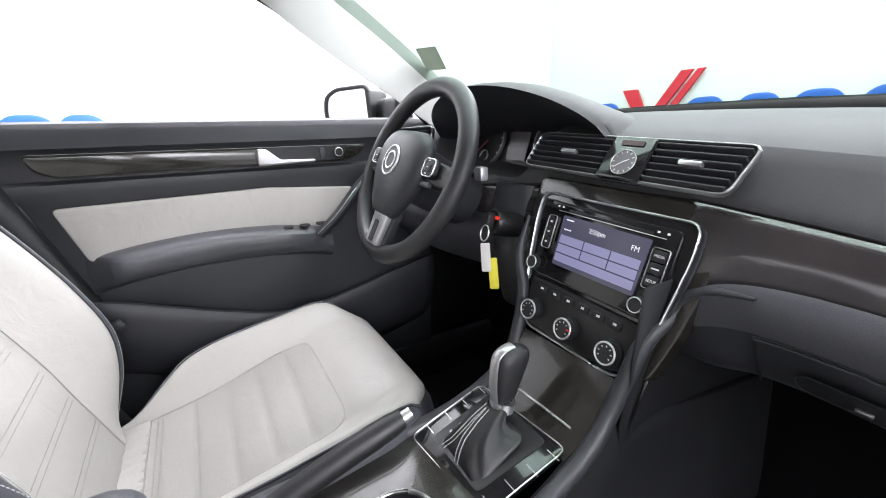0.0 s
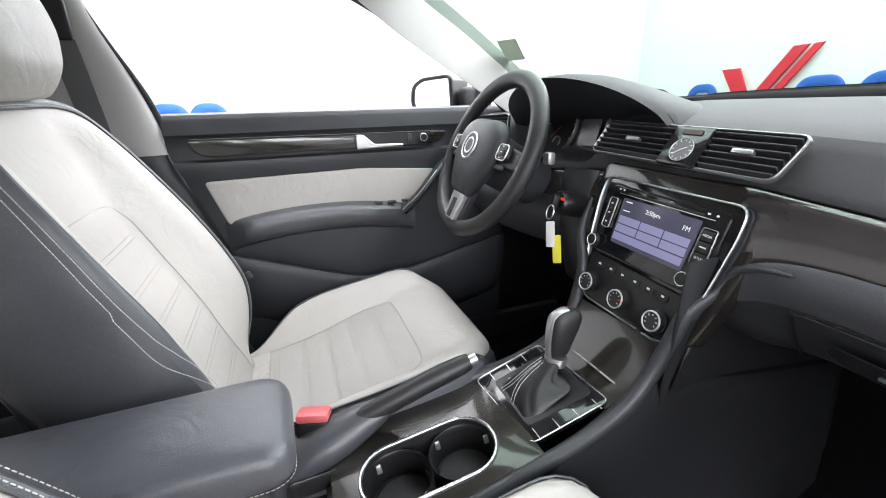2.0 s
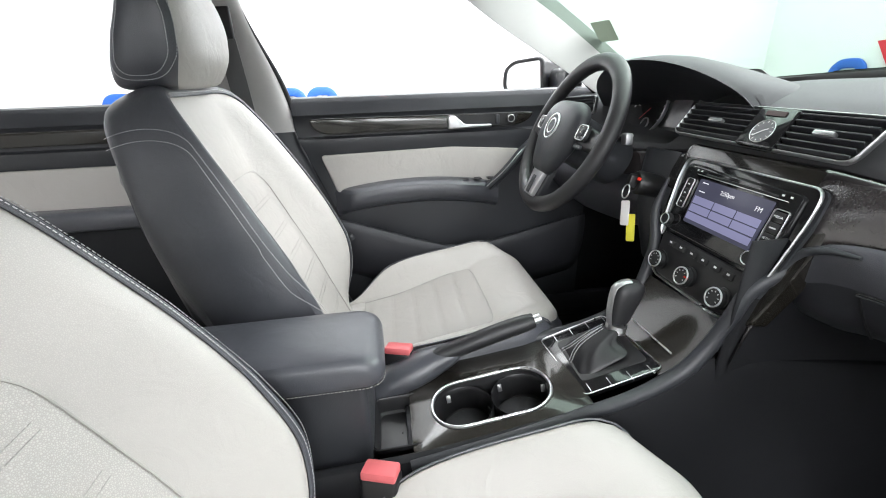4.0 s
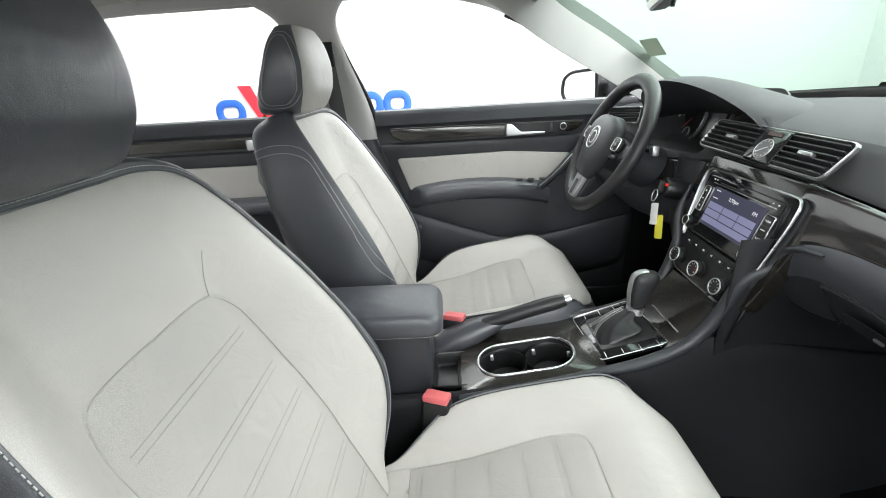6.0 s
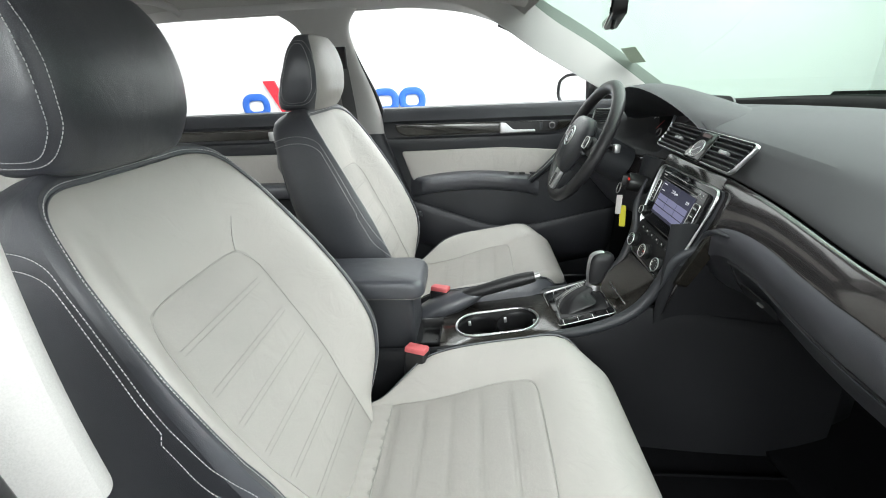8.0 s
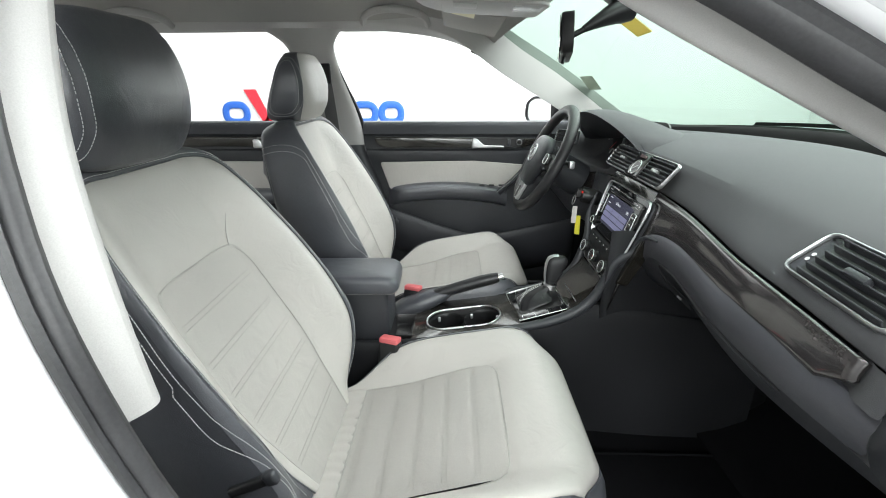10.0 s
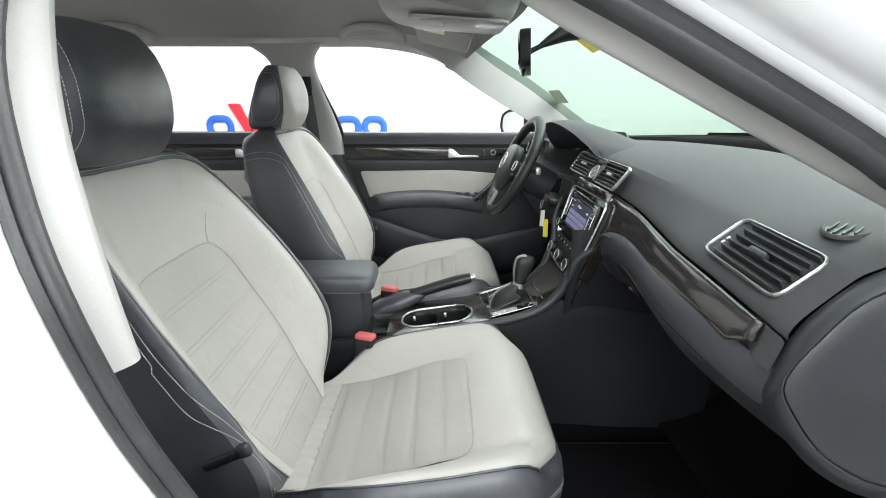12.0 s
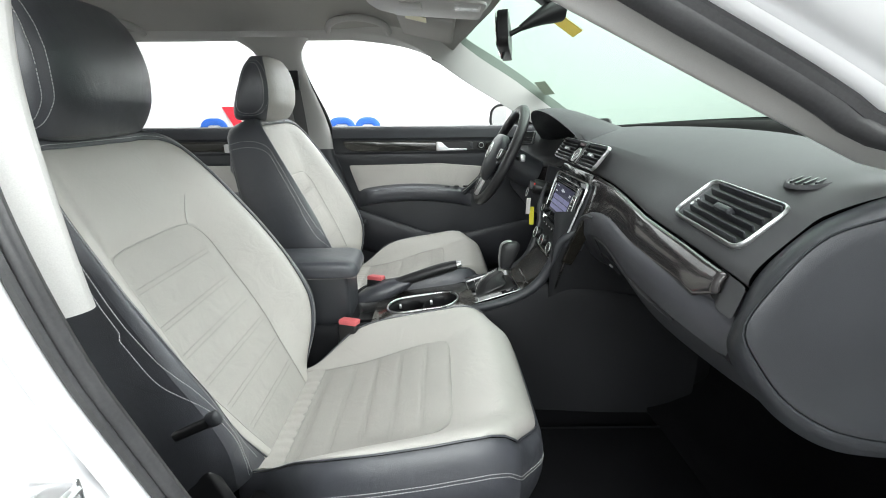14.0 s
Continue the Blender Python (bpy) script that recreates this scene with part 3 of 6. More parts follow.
def fill_patch(S, outline, ribs, top, nc, puff):
    """Panel between the two halves of an outline, padded between lateral ribs at the given heights."""
    vs = []
    edges = [0.0] + list(ribs) + [top]
    for a, b in zip(edges, edges[1:]):
        vs += [(a + (b - a) * k, puff * (1 - abs(2 * k - 1) ** 5)) for k in np.linspace(0, 1, 9)[:-1]]
    vs.append((top, 0.0))
    vs.append((top + 0.006, -0.002))
    ss = np.linspace(0, 0.5, 300)
    hv = [outline(q) for q in ss]
    wide = max(abs(h[0]) for h in hv if h[1] > top * 0.8)
    rows = []
    for v, d in vs:
        i = min(range(300), key=lambda q: abs(hv[q][1] - v))
        w = abs(hv[i][0]) if v < top * 0.85 else wide
        row = []
        for t in np.linspace(-1, 1, nc):
            row.append(S(w * t, v, d * (1 - abs(t) ** 9) - 0.002))
        rows.append(row)
    return weld(grid(rows))


def rib_stitches(S, ribs, width, gap):
    st = bm_new()
    for v in ribs:
        for dv in (-gap, gap):
            join(st, stitches([S(u, v + dv, -0.0004) for u in np.linspace(-width, width, 40)], 0.0034, 0.0020, 0.0006))
    return st


CC = spline([(-0.07, 0.43), (0.0, 0.443), (0.1, 0.463), (0.2, 0.495), (0.29, 0.524), (0.35, 0.544), (0.405, 0.556), (0.44, 0.546), (0.462, 0.512), (0.466, 0.46)])
CS = spline([(-0.07, 0.485), (0.0, 0.503), (0.12, 0.535), (0.2, 0.550), (0.285, 0.564), (0.335, 0.573), (0.375, 0.574), (0.403, 0.558), (0.422, 0.515), (0.427, 0.47)])
CW = lut([(0, 0.218), (0.15, 0.228), (0.6, 0.233), (0.75, 0.230), (0.86, 0.215), (0.95, 0.192), (1, 0.18)])
BC = spline([(-0.03, 0.44), (-0.072, 0.52), (-0.125, 0.62), (-0.178, 0.72), (-0.228, 0.83), (-0.265, 0.93), (-0.285, 1.0), (-0.30, 1.04)])
BS = spline([(-0.055, 0.44), (-0.03, 0.53), (-0.035, 0.61), (-0.075, 0.70), (-0.135, 0.81), (-0.20, 0.915), (-0.26, 1.0), (-0.295, 1.035)])
BW = lut([(0, 0.205), (0.12, 0.235), (0.25, 0.252), (0.4, 0.252), (0.6, 0.235), (0.8, 0.208), (0.93, 0.185), (1, 0.17)])
BD = lut([(0, 0.21), (0.35, 0.21), (0.7, 0.18), (1, 0.11)])


HEAD_W = lut([(0, 0.124), (0.2, 0.134), (0.45, 0.138), (0.7, 0.134), (0.85, 0.126), (1, 0.114)])
HEAD_D = lut([(0, 0.068), (0.25, 0.070), (0.5, 0.063), (0.75, 0.050), (0.9, 0.040), (1, 0.030)])
HEAD_Y = lut([(0, 0.0), (0.3, 0.018), (0.6, 0.030), (1, 0.036)])
HEAD_R = lut([(0, 0.94), (0.06, 0.98), (0.15, 1.0), (0.85, 1.0), (0.94, 0.97), (1, 0.91)])


def seat(x0, lean, fwd, up, out, headrest_front, head_at, head_turn, head_tall, name_label, head_label):
    """A front seat. out: side of its outer edge; lean: extra degrees of recline."""
    root = thing("car_seat", (x0, 0.2 + fwd, 0.245), name_label, "car seat", "front seats")
    piv = np.array((0, -0.03, 0.44))
    ca, sa = math.cos(radians(lean)), math.sin(radians(lean))

    def C(u, v, d=0.0):
        k = smooth01((abs(u) - 0.62) / 0.36)
        a, b = CC(v), CS(v)
        y, z = a + (b - a) * k
        n = 1 - smooth01((v - 0.74) / 0.2)
        return Vector((x0 + u * CW(v) + d * 0.5 * (abs(u) > 0.9) * np.sign(u), y + d * (1 - n) + fwd, z + up + d * (0.25 + 0.75 * n) - 0.02 * u * CW(v)))

    def B(u, v, d=0.0):
        k = smooth01((abs(u) - 0.46) / 0.46)
        a, b = BC(v), BS(v)
        y, z = a + (b - a) * k
        y, z = y + d * 0.9, z + d * 0.42
        dy, dz = y - piv[1], z - piv[2]
        return Vector((x0 + u * BW(v), piv[1] + dy * ca - dz * sa + fwd, piv[2] + dy * sa + dz * ca + up - 0.045 * u * BW(v)))

    pan = spline([(-0.66, 0.0), (-0.66, 0.2), (-0.66, 0.38), (-0.66, 0.53), (-0.61, 0.60), (-0.54, 0.628), (-0.3, 0.635), (0, 0.635), (0.3, 0.635), (0.57, 0.628), (0.66, 0.60), (0.71, 0.53), (0.71, 0.38), (0.71, 0.2), (0.70, 0.0)])
    crib, brib = (0.150, 0.247, 0.345, 0.443, 0.541), (0.10, 0.19, 0.28, 0.37, 0.46, 0.57)
    edge = spline([(-0.70, 0.0), (-0.72, 0.07), (-0.84, 0.17), (-0.96, 0.28), (-1, 0.42), (-1, 0.62), (-1, 0.76), (-0.96, 0.87), (-0.6, 0.92), (0, 0.93), (0.6, 0.92), (0.96, 0.87), (1, 0.76), (1, 0.62), (1, 0.42), (0.96, 0.28), (0.84, 0.17), (0.72, 0.07), (0.70, 0.0)])
    cush = part("cushion_panel", fill_patch(C, pan, crib, 0.635, 25, 0.0025), LIGHT_FABRIC, root, "light grey perforated seat panel with ribs")
    rows = [[C(u, v, 0.0045 * math.sin(math.pi * min(1.0, 0.08 + k)) ** 0.5 + 0.0012 * math.sin(23 * u + 5 * k) * math.sin(math.pi * k) + 0.0008 * math.sin(61 * u + 2.5)) for u in np.linspace(-0.66, 0.70, 60)] for k, v in [(q, 0.122 * q) for q in np.linspace(0, 1, 9)]]
    part("cushion_rear_strip", grid(rows), LIGHT_LEATHER, root, "gathered light grey leather strip at the back of the cushion")
    part("strip_seam", tube([C(u, 0.123, 0.001) for u in np.linspace(-0.66, 0.70, 40)], 0.0012, 6), DARK_THREAD, root)
    part("cushion_bolster", ring_patch(C, pan, edge, 90, 12, 0.006), LIGHT_LEATHER, root, "light grey smooth leather bolster")
    # dark skirt round the cushion
    rows = []
    for off, dz in ((0.0, -0.003), (0.010, -0.012), (0.016, -0.04), (0.017, -0.085), (0.010, -0.12), (0.0, -0.15)):
        row = []
        for i in range(90):
            q = edge(i / 89)
            p = C(q[0], q[1])
            c = Vector((x0, 0.18 + fwd, p.z))
            o = Vector((p.x - c.x, max(0, p.y - c.y - 0.12), 0)).normalized()
            row.append(p + o * off + Vector((0, 0, dz * (1.0 if p.z < 0.6 else 1.0))))
        rows.append(row)
    part("cushion_side", grid(rows), BLACK_LEATHER, root, "black leather cushion side")
    seam = [C(*edge(i / 119), 0.0008) for i in range(120)]
    part("seam_cord", tube(seam, 0.0016, 6), BLACK_LEATHER, root)
    skirt = [Vector(rows[3][i]) + (Vector(rows[3][i]) - Vector((x0, 0.18 + fwd, rows[3][i][2]))).normalized() * 0.001 for i in range(90)]
    mid = [Vector(rows[2][i]) + (Vector(rows[2][i]) - Vector((x0, 0.18 + fwd, rows[2][i][2]))).normalized() * 0.001 for i in range(90)]
    for k in (0.35, 0.5):
        tagged(part("stitching", stitches([a.lerp(b, k) for a, b in zip(mid, skirt)]), THREAD, root, "white double stitching"), kind="stuff")
    tagged(part("rib_stitching", rib_stitches(C, crib, 0.61, 0.007), DARK_THREAD, root), kind="stuff")
    part("panel_seam", tube([C(*pan(s), -0.0010) for s in np.linspace(0, 1, 100)], 0.0012, 6), DARK_THREAD, root)
    # base
    part("seat_base", box((0.42, 0.44, 0.16), pose(x0, 0.17 + fwd, 0.34), 0.03, 3), BLACK_PLASTIC, root, "black seat base on its rails")
    # backrest
    bpan = spline([(-0.50, 0.0), (-0.50, 0.15), (-0.53, 0.3), (-0.545, 0.45), (-0.55, 0.57), (-0.54, 0.62), (-0.49, 0.66), (-0.40, 0.675), (-0.2, 0.68), (0, 0.68), (0.2, 0.68), (0.40, 0.675), (0.49, 0.66), (0.54, 0.62), (0.55, 0.57), (0.545, 0.45), (0.53, 0.3), (0.50, 0.15), (0.50, 0.0)])
    out_line = [(-1, 0.0), (-1, 0.12), (-1, 0.25), (-1, 0.37), (-1, 0.5), (-1, 0.7), (-1.0, 0.85), (-0.96, 0.95), (-0.78, 0.995), (-0.35, 1.0), (0, 1.0), (0.35, 1.0), (0.78, 0.995), (0.96, 0.95), (1.0, 0.85), (1, 0.7), (1, 0.5), (1, 0.37), (1, 0.25), (1, 0.12), (1, 0.0)]
    tuck = lut([(0.0, 0.58), (0.08, 0.60), (0.2, 0.67), (0.33, 0.76), (0.45, 0.85), (0.57, 0.90), (0.7, 0.915), (1.0, 0.915)])
    far_tuck = lut([(0.0, 0.80), (0.3, 0.88), (0.5, 0.915), (1.0, 0.915)])
    blight = spline([(u * (tuck(v) if u > 0 else far_tuck(v)), v * 0.948) for u, v in out_line])
    bout = spline(out_line)
    part("backrest_panel", fill_patch(B, bpan, brib, 0.68, 25, 0.0025), LIGHT_FABRIC, root, "light grey perforated backrest panel with ribs")
    part("backrest_bolster", ring_patch(B, bpan, blight, 110, 14, 0.005), LIGHT_LEATHER, root, "light grey smooth leather backrest bolster")
    rows = []
    for t, d in ((0.0, 0.0), (0.35, 0.004), (0.75, -0.008), (1.0, -0.3), (1.0, -0.62), (0.9, -0.86), (0.4, -0.97), (-2.5, -1.0)):
        row = []
        for i in range(90):
            s = i / 89
            a, b = np.array(blight(s)), np.array(bout(s))
            q = a + (b - a) * t
            row.append(B(q[0], q[1], d if d > 0 else d * BD(q[1])))
        rows.append(row)
    part("backrest_side", grid(rows), BLACK_LEATHER, root, "black leather backrest side with double stitching", mods=[subd(1)])
    part("seam_cord", tube([B(*blight(s), 0.0006) for s in np.linspace(0, 1, 130)], 0.0016, 6), BLACK_LEATHER, root)
    tagged(part("stitching", stitches([B(*(np.array(blight(s)) + (np.array(bout(s)) - np.array(blight(s))) * 0.16), 0.003) for s in np.linspace(0.01, 0.99, 200)]), THREAD, root), kind="stuff")
    edge_u = lut([(0.0, 0.77), (0.08, 0.79), (0.2, 0.85), (0.33, 0.92), (0.45, 0.98), (0.55, 1.004), (1.0, 1.004)])
    for sx in (-1, 1):
        for off in (0.0, 0.06):
            pts = []
            for k in np.linspace(0, 1, 90):
                ph = max(0.0, (k - 0.72) / 0.28) * math.pi / 2
                v = 0.02 + (0.80 - off * 0.4) * min(1.0, k / 0.72) + 0.10 * math.sin(ph)
                d = 0.035 + off + 0.86 * (1 - math.cos(ph))
                w = (edge_u(v) if sx > 0 else 1.004) + off * 0.55 * (edge_u(v) < 1.0 and sx > 0)
                k2 = smooth01((w - 0.93) / 0.074)
                pts.append(B(sx * w, v, 0.0048 * (1 - k2) - min(d, 0.9) * BD(v) * k2) + Vector((sx * 0.0012 * k2, 0, 0)))
            tagged(part("stitching", stitches(pts), THREAD, root), kind="stuff")
    tagged(part("rib_stitching", rib_stitches(B, brib, 0.47, 0.007), DARK_THREAD, root), kind="stuff")
    part("panel_seam", tube([B(*bpan(s), -0.0010) for s in np.linspace(0, 1, 110)], 0.0012, 6), DARK_THREAD, root)
    for sx in (-out,):
        part("shoulder_seam", tube([B(sx * (0.44 + 0.15 * s), 0.672 + s * 0.085, 0.0032) for s in np.linspace(0, 1, 20)], 0.0008, 6), DARK_THREAD, root)
    # headrest
    hm = pose(x0, head_at[0], head_at[1], 0, 2.6, head_turn)

    def head(u, v):
        """u round the block, v up it."""
        w, d, r = HEAD_W(v), HEAD_D(v), HEAD_R(v)
        c, s = math.cos(u), math.sin(u)
        return Vector((w * r * math.copysign(abs(c) ** 0.55, c), d * r * math.copysign(abs(s) ** 0.55, s) + HEAD_Y(v), head_tall * v))
    n = 48
    rows = [[head(2 * math.pi * j / n, v) for j in range(n)] for v in np.linspace(0, 1, 17)]
    for k, e in ((0.93, 0.006), (0.75, 0.010), (0.4, 0.012), (0.02, 0.0125)):
        rows.insert(0, [Vector((p.x * k, p.y * k, -e)) for p in [head(2 * math.pi * j / n, 0) for j in range(n)]])
        rows.append([Vector((p.x * k, HEAD_Y(1) + (p.y - HEAD_Y(1)) * k, head_tall + e)) for p in [head(2 * math.pi * j / n, 1) for j in range(n)]])
    b = bm_new()
    vs = [[b.verts.new(hm @ p) for p in r] for r in rows]
    for i in range(len(vs) - 1):
        for j in range(n):
            f = b.faces.new((vs[i][j], vs[i][(j + 1) % n], vs[i + 1][(j + 1) % n], vs[i + 1][j]))
            f.material_index = 1 if 5 <= j < 19 else 0
    b.faces.new(vs[0])
    b.faces.new(vs[-1])
    part("headrest", b, [BLACK_LEATHER, headrest_front], root, head_label, mods=[subd(1)])
    for sx in (-1, 1):
        for inset in (0.0, 0.010):
            loop = []
            for a in np.linspace(0, 2 * math.pi, 80):
                ca2, sa2 = math.cos(a), math.sin(a)
                v = 0.5 + (0.46 - inset * 4) * math.copysign(abs(sa2) ** 0.55, sa2)
                yy = HEAD_Y(v) + (HEAD_D(v) * 0.76 - inset) * math.copysign(abs(ca2) ** 0.6, ca2)
                d = HEAD_D(v)
                sn = min(0.999, max(-0.999, (yy - HEAD_Y(v)) / d))
                s_ = math.copysign(abs(sn) ** (1 / 0.55), sn)
                c_ = math.sqrt(1 - s_ * s_)
                w, r = HEAD_W(v), HEAD_R(v)
                loop.append(hm @ Vector((sx * (w * r * c_**0.55 + 0.001), yy, head_tall * v)))
            tagged(part("stitching", stitches(loop), THREAD, root), kind="stuff")
        part("headrest_post", tube([hm @ Vector((sx * 0.05, -0.005, -0.07)), hm @ Vector((sx * 0.05, 0, 0.0))], 0.006, 10), CHROME, root, "chrome headrest post")
    # recliner lever and hinge cover on the outer side
    part("hinge_cover", box((0.02, 0.13, 0.16), pose(x0 + out * 0.225, -0.10 + fwd, 0.42, 22), 0.008, 3), BLACK_PLASTIC, root, "black hinge cover")
    part("lever", box((0.012, 0.070, 0.015), pose(x0 + out * 0.262, -0.056 + fwd, 0.622, 25), 0.005, 3), BLACK_PLASTIC, root, "black plastic seat lever")
    part("lever_tip", box((0.014, 0.02, 0.022), pose(x0 + out * 0.263, -0.026 + fwd, 0.638, 25), 0.006, 3), DARK_PLASTIC, root, "grey lever tip")
    return root


seat(0.360, 1.5, 0.004, 0.0, 1, BLACK_LEATHER, (-0.332, 1.022), 5, 0.192, "light grey leather passenger car seat with black sides and ribbed panels", "black leather headrest with white stitching")
seat(-0.36, -2.0, 0.0, 0.025, -1, LIGHT_LEATHER, (-0.296, 1.064), 0, 0.172, "light grey leather driver car seat with black sides and ribbed panels", "black leather headrest with a light grey front")


def rear_bench():
    root = thing("rear_seat", (0, -1.0, 0.24), "light grey and black leather rear bench seat", "rear seat")
    rows = [[(x, y, z - 0.03 * abs(math.sin(x * 4.4)) ** 4) for x in np.linspace(-0.64, 0.64, 30)] for y, z in ((-0.78, 0.28), (-0.73, 0.38), (-0.76, 0.45), (-0.86, 0.46), (-1.0, 0.45), (-1.12, 0.44))]
    part("bench_cushion", grid(rows), LIGHT_LEATHER, root, "light grey leather bench", mods=[subd(1)])
    rows = [[(x, y, z) for x in np.linspace(-0.64, 0.64, 30)] for y, z in ((-1.05, 0.42), (-1.07, 0.55), (-1.16, 0.75), (-1.27, 0.98), (-1.33, 1.0), (-1.42, 0.98))]
    part("bench_backrest", grid(rows), LIGHT_LEATHER, root, "light grey leather bench backrest", mods=[subd(1)])
    part("bench_base", box((1.3, 0.06, 0.2), pose(0, -0.80, 0.33), 0.02), BLACK_PLASTIC, root)


rear_bench()


# ---- dashboard ----
dash = thing("dashboard", (0, 0.85, 0.24), "dark grey soft dashboard with chrome-edged vents and a gloss trim strip", "dashboard")
STK = axes((-0.02, 0.604, 0.711), (1, 0, -0.05), (0, 0.28, 0.96)) @ Matrix.Scale(0.93, 4)   # centre stack: x across, y up, z towards the seats


def crest(x):
    a = abs(x)
    return Vector((x, 0.703 - 0.03 * (a / 0.67) ** 2, 0.983 - 0.05 * x - 0.014 * (max(0, a - 0.13) / 0.54) ** 1.1))


def back_edge(x):
    a = abs(x)
    return Vector((x, 1.05 - 0.55 * a * a, 1.013 - (0.049 if x > 0 else 0.003) * (a / 0.7) ** 2))


TRIM_TOP = lut([(0.10, 0.912), (0.16, 0.906), (0.30, 0.894), (0.45, 0.882), (0.55, 0.876), (0.68, 0.864), (0.75, 0.858)])
TRIM_BOT = lut([(0.092, 0.62), (0.097, 0.69), (0.103, 0.765), (0.110, 0.800), (0.122, 0.818), (0.14, 0.829), (0.17, 0.837), (0.21, 0.842), (0.28, 0.844), (0.40, 0.838), (0.6, 0.834), (0.70, 0.828)])


def face_y(x, z):
    """The front of the dash at a height, above the knee."""
    c = crest(x)
    k = 0.40 + 0.62 * smooth01((abs(x) - 0.18) / 0.34)
    return c.y - min(c.z - z, 0.05) * k - max(0.0, c.z - z - 0.05) * 0.26


def pad(x):
    b, c = back_edge(x), crest(x)
    zt = TRIM_TOP(abs(x))
    h = 0.023 - 0.017 * (x / 0.7) ** 2
    pts = [b + Vector((0, 0.02, -0.03)), b, b.lerp(c, 0.15) + Vector((0, 0, 0.5 * h)), b.lerp(c, 0.4) + Vector((0, 0, h)), b.lerp(c, 0.7) + Vector((0, 0, h)), b.lerp(c, 0.9) + Vector((0, 0, 0.5 * h)), c + Vector((0, 0, 0.001)),
           Vector((x, face_y(x, c.z - 0.012), c.z - 0.012)), Vector((x, face_y(x, c.z - 0.04), c.z - 0.04)), Vector((x, face_y(x, (c.z - 0.04 + zt) / 2), (c.z - 0.04 + zt) / 2)), Vector((x, face_y(x, zt), zt)), Vector((x, face_y(x, zt) + 0.012, zt - 0.004))]
    g = smooth01((x + 0.56) / 0.04) * smooth01((-0.19 - x) / 0.04)   # well below the cowl for the dials
    for p in pts:
        if p.y < 0.80:
            p.z -= g * max(0.0, p.z - 0.912)
    return pts


xs = list(np.linspace(-0.712, 0.712, 57))
part("dash_top", grid([pad(x) for x in xs]), DASH_SOFT, dash, "dark grey soft grained dash top", mods=[subd(1)])
# gloss trim strip with fine ribs
rows = []
for x in [0.092, 0.097, 0.103, 0.108, 0.115, 0.13, 0.145, 0.16, 0.18, 0.2, 0.23, 0.27, 0.32, 0.38, 0.45, 0.52, 0.6, 0.64, 0.665, 0.678]:
    t, b = TRIM_TOP(x) - 0.003, TRIM_BOT(x) - 0.01
    if x > 0.64:
        b += (x - 0.64) / 0.038 * 0.022
    rows.append([(x, face_y(x, t + (b - t) * k) + 0.004 - 0.003 * math.sin(math.pi * k), t + (b - t) * k) for k in np.linspace(0, 1, 8)])
part("trim_strip", grid(rows), WOOD, dash, "dark brown gloss trim strip with fine grain", mods=[solid(0.006)])
part("trim_strip", grid([[(-p[0] - 0.0, p[1], p[2]) for p in r] for r in rows[6:]]), WOOD, dash, "dark brown gloss trim strip with fine grain", mods=[solid(0.006)])
rows = []
for x in (0.655, 0.668, 0.68, 0.69, 0.70, 0.713):
    t, b = TRIM_TOP(x), TRIM_BOT(x) - 0.004
    rows.append([(x, face_y(x, t + (b - t) * k) + (0.010 if x < 0.672 else 0.001), t + (b - t) * k) for k in np.linspace(0, 1, 6)])
part("trim_end_panel", grid(rows), DASH_SOFT, dash, "dark grey panel at the end of the trim strip", mods=[subd(1)])
# lower dash with glove box


def knee(x, k=0.0):
    z0 = TRIM_BOT(abs(x))
    y0 = face_y(x, z0)
    f = smooth01((abs(x) - 0.1) / 0.12)
    pts = [(y0 + 0.012, z0 - 0.004), (y0 - 0.003, z0), (y0 - 0.008, z0 - 0.010), (y0 - 0.012 * f - 0.004, z0 - 0.03), (y0 - 0.008 * f, z0 - 0.058), (y0 + 0.004, z0 - 0.075), (y0 + 0.020, z0 - 0.105), (y0 + 0.040, z0 - 0.132), (y0 + 0.09, z0 - 0.150), (y0 + 0.16, z0 - 0.158), (y0 + 0.30, z0 - 0.16)]
    e = smooth01((abs(x) - 0.50) / 0.21)
    end = [(y0 + 0.012, z0 - 0.004), (0.612, 0.829), (0.606, 0.815), (0.605, 0.796), (0.614, 0.773), (0.632, 0.753), (0.679, 0.703), (0.731, 0.667), (0.78, 0.649), (0.86, 0.64), (0.97, 0.64)]
    return [Vector((x, y + (ye - y) * e, z + (ze - z) * e)) for (y, z), (ye, ze) in zip(pts, end)]


def glove(x):
    """The lower part of the knee panel, level up to the console wall."""
    if x >= 0.135:
        return knee(x)[4:]
    return [Vector((x, p.y, p.z)) for p in knee(0.135)[4:]]


xk = [0.092, 0.097, 0.103, 0.110, 0.122, 0.135, 0.15, 0.17, 0.195, 0.225, 0.25, 0.29, 0.34, 0.40, 0.46, 0.52, 0.58, 0.63, 0.67, 0.712]
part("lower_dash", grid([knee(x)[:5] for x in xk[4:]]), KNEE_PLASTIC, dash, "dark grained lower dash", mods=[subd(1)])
# Same plastic as the lower dash; the darker tone paints in the shade.
part("glove_box_door", grid([glove(x) for x in [0.094] + xk[5:]]), GLOVE_PLASTIC, dash, "grained glove box door and knee panel, darkened for shade", mods=[subd(1)])
part("lower_dash", grid([[Vector((-p.x, p.y, p.z)) for p in knee(x)] for x in xk]), KNEE_PLASTIC, dash, "dark grained lower dash", mods=[subd(1)])
gl = []
for x in np.linspace(0.188, 0.60, 24):
    q = knee(x)
    gl.append(q[4].lerp(q[5], 0.25) + Vector((0, -0.0005, 0)))
gl = [knee(0.188)[7], knee(0.188)[6]] + gl
part("glove_box_gap", tube(gl, 0.0019, 6), BLACK_PLASTIC, dash)
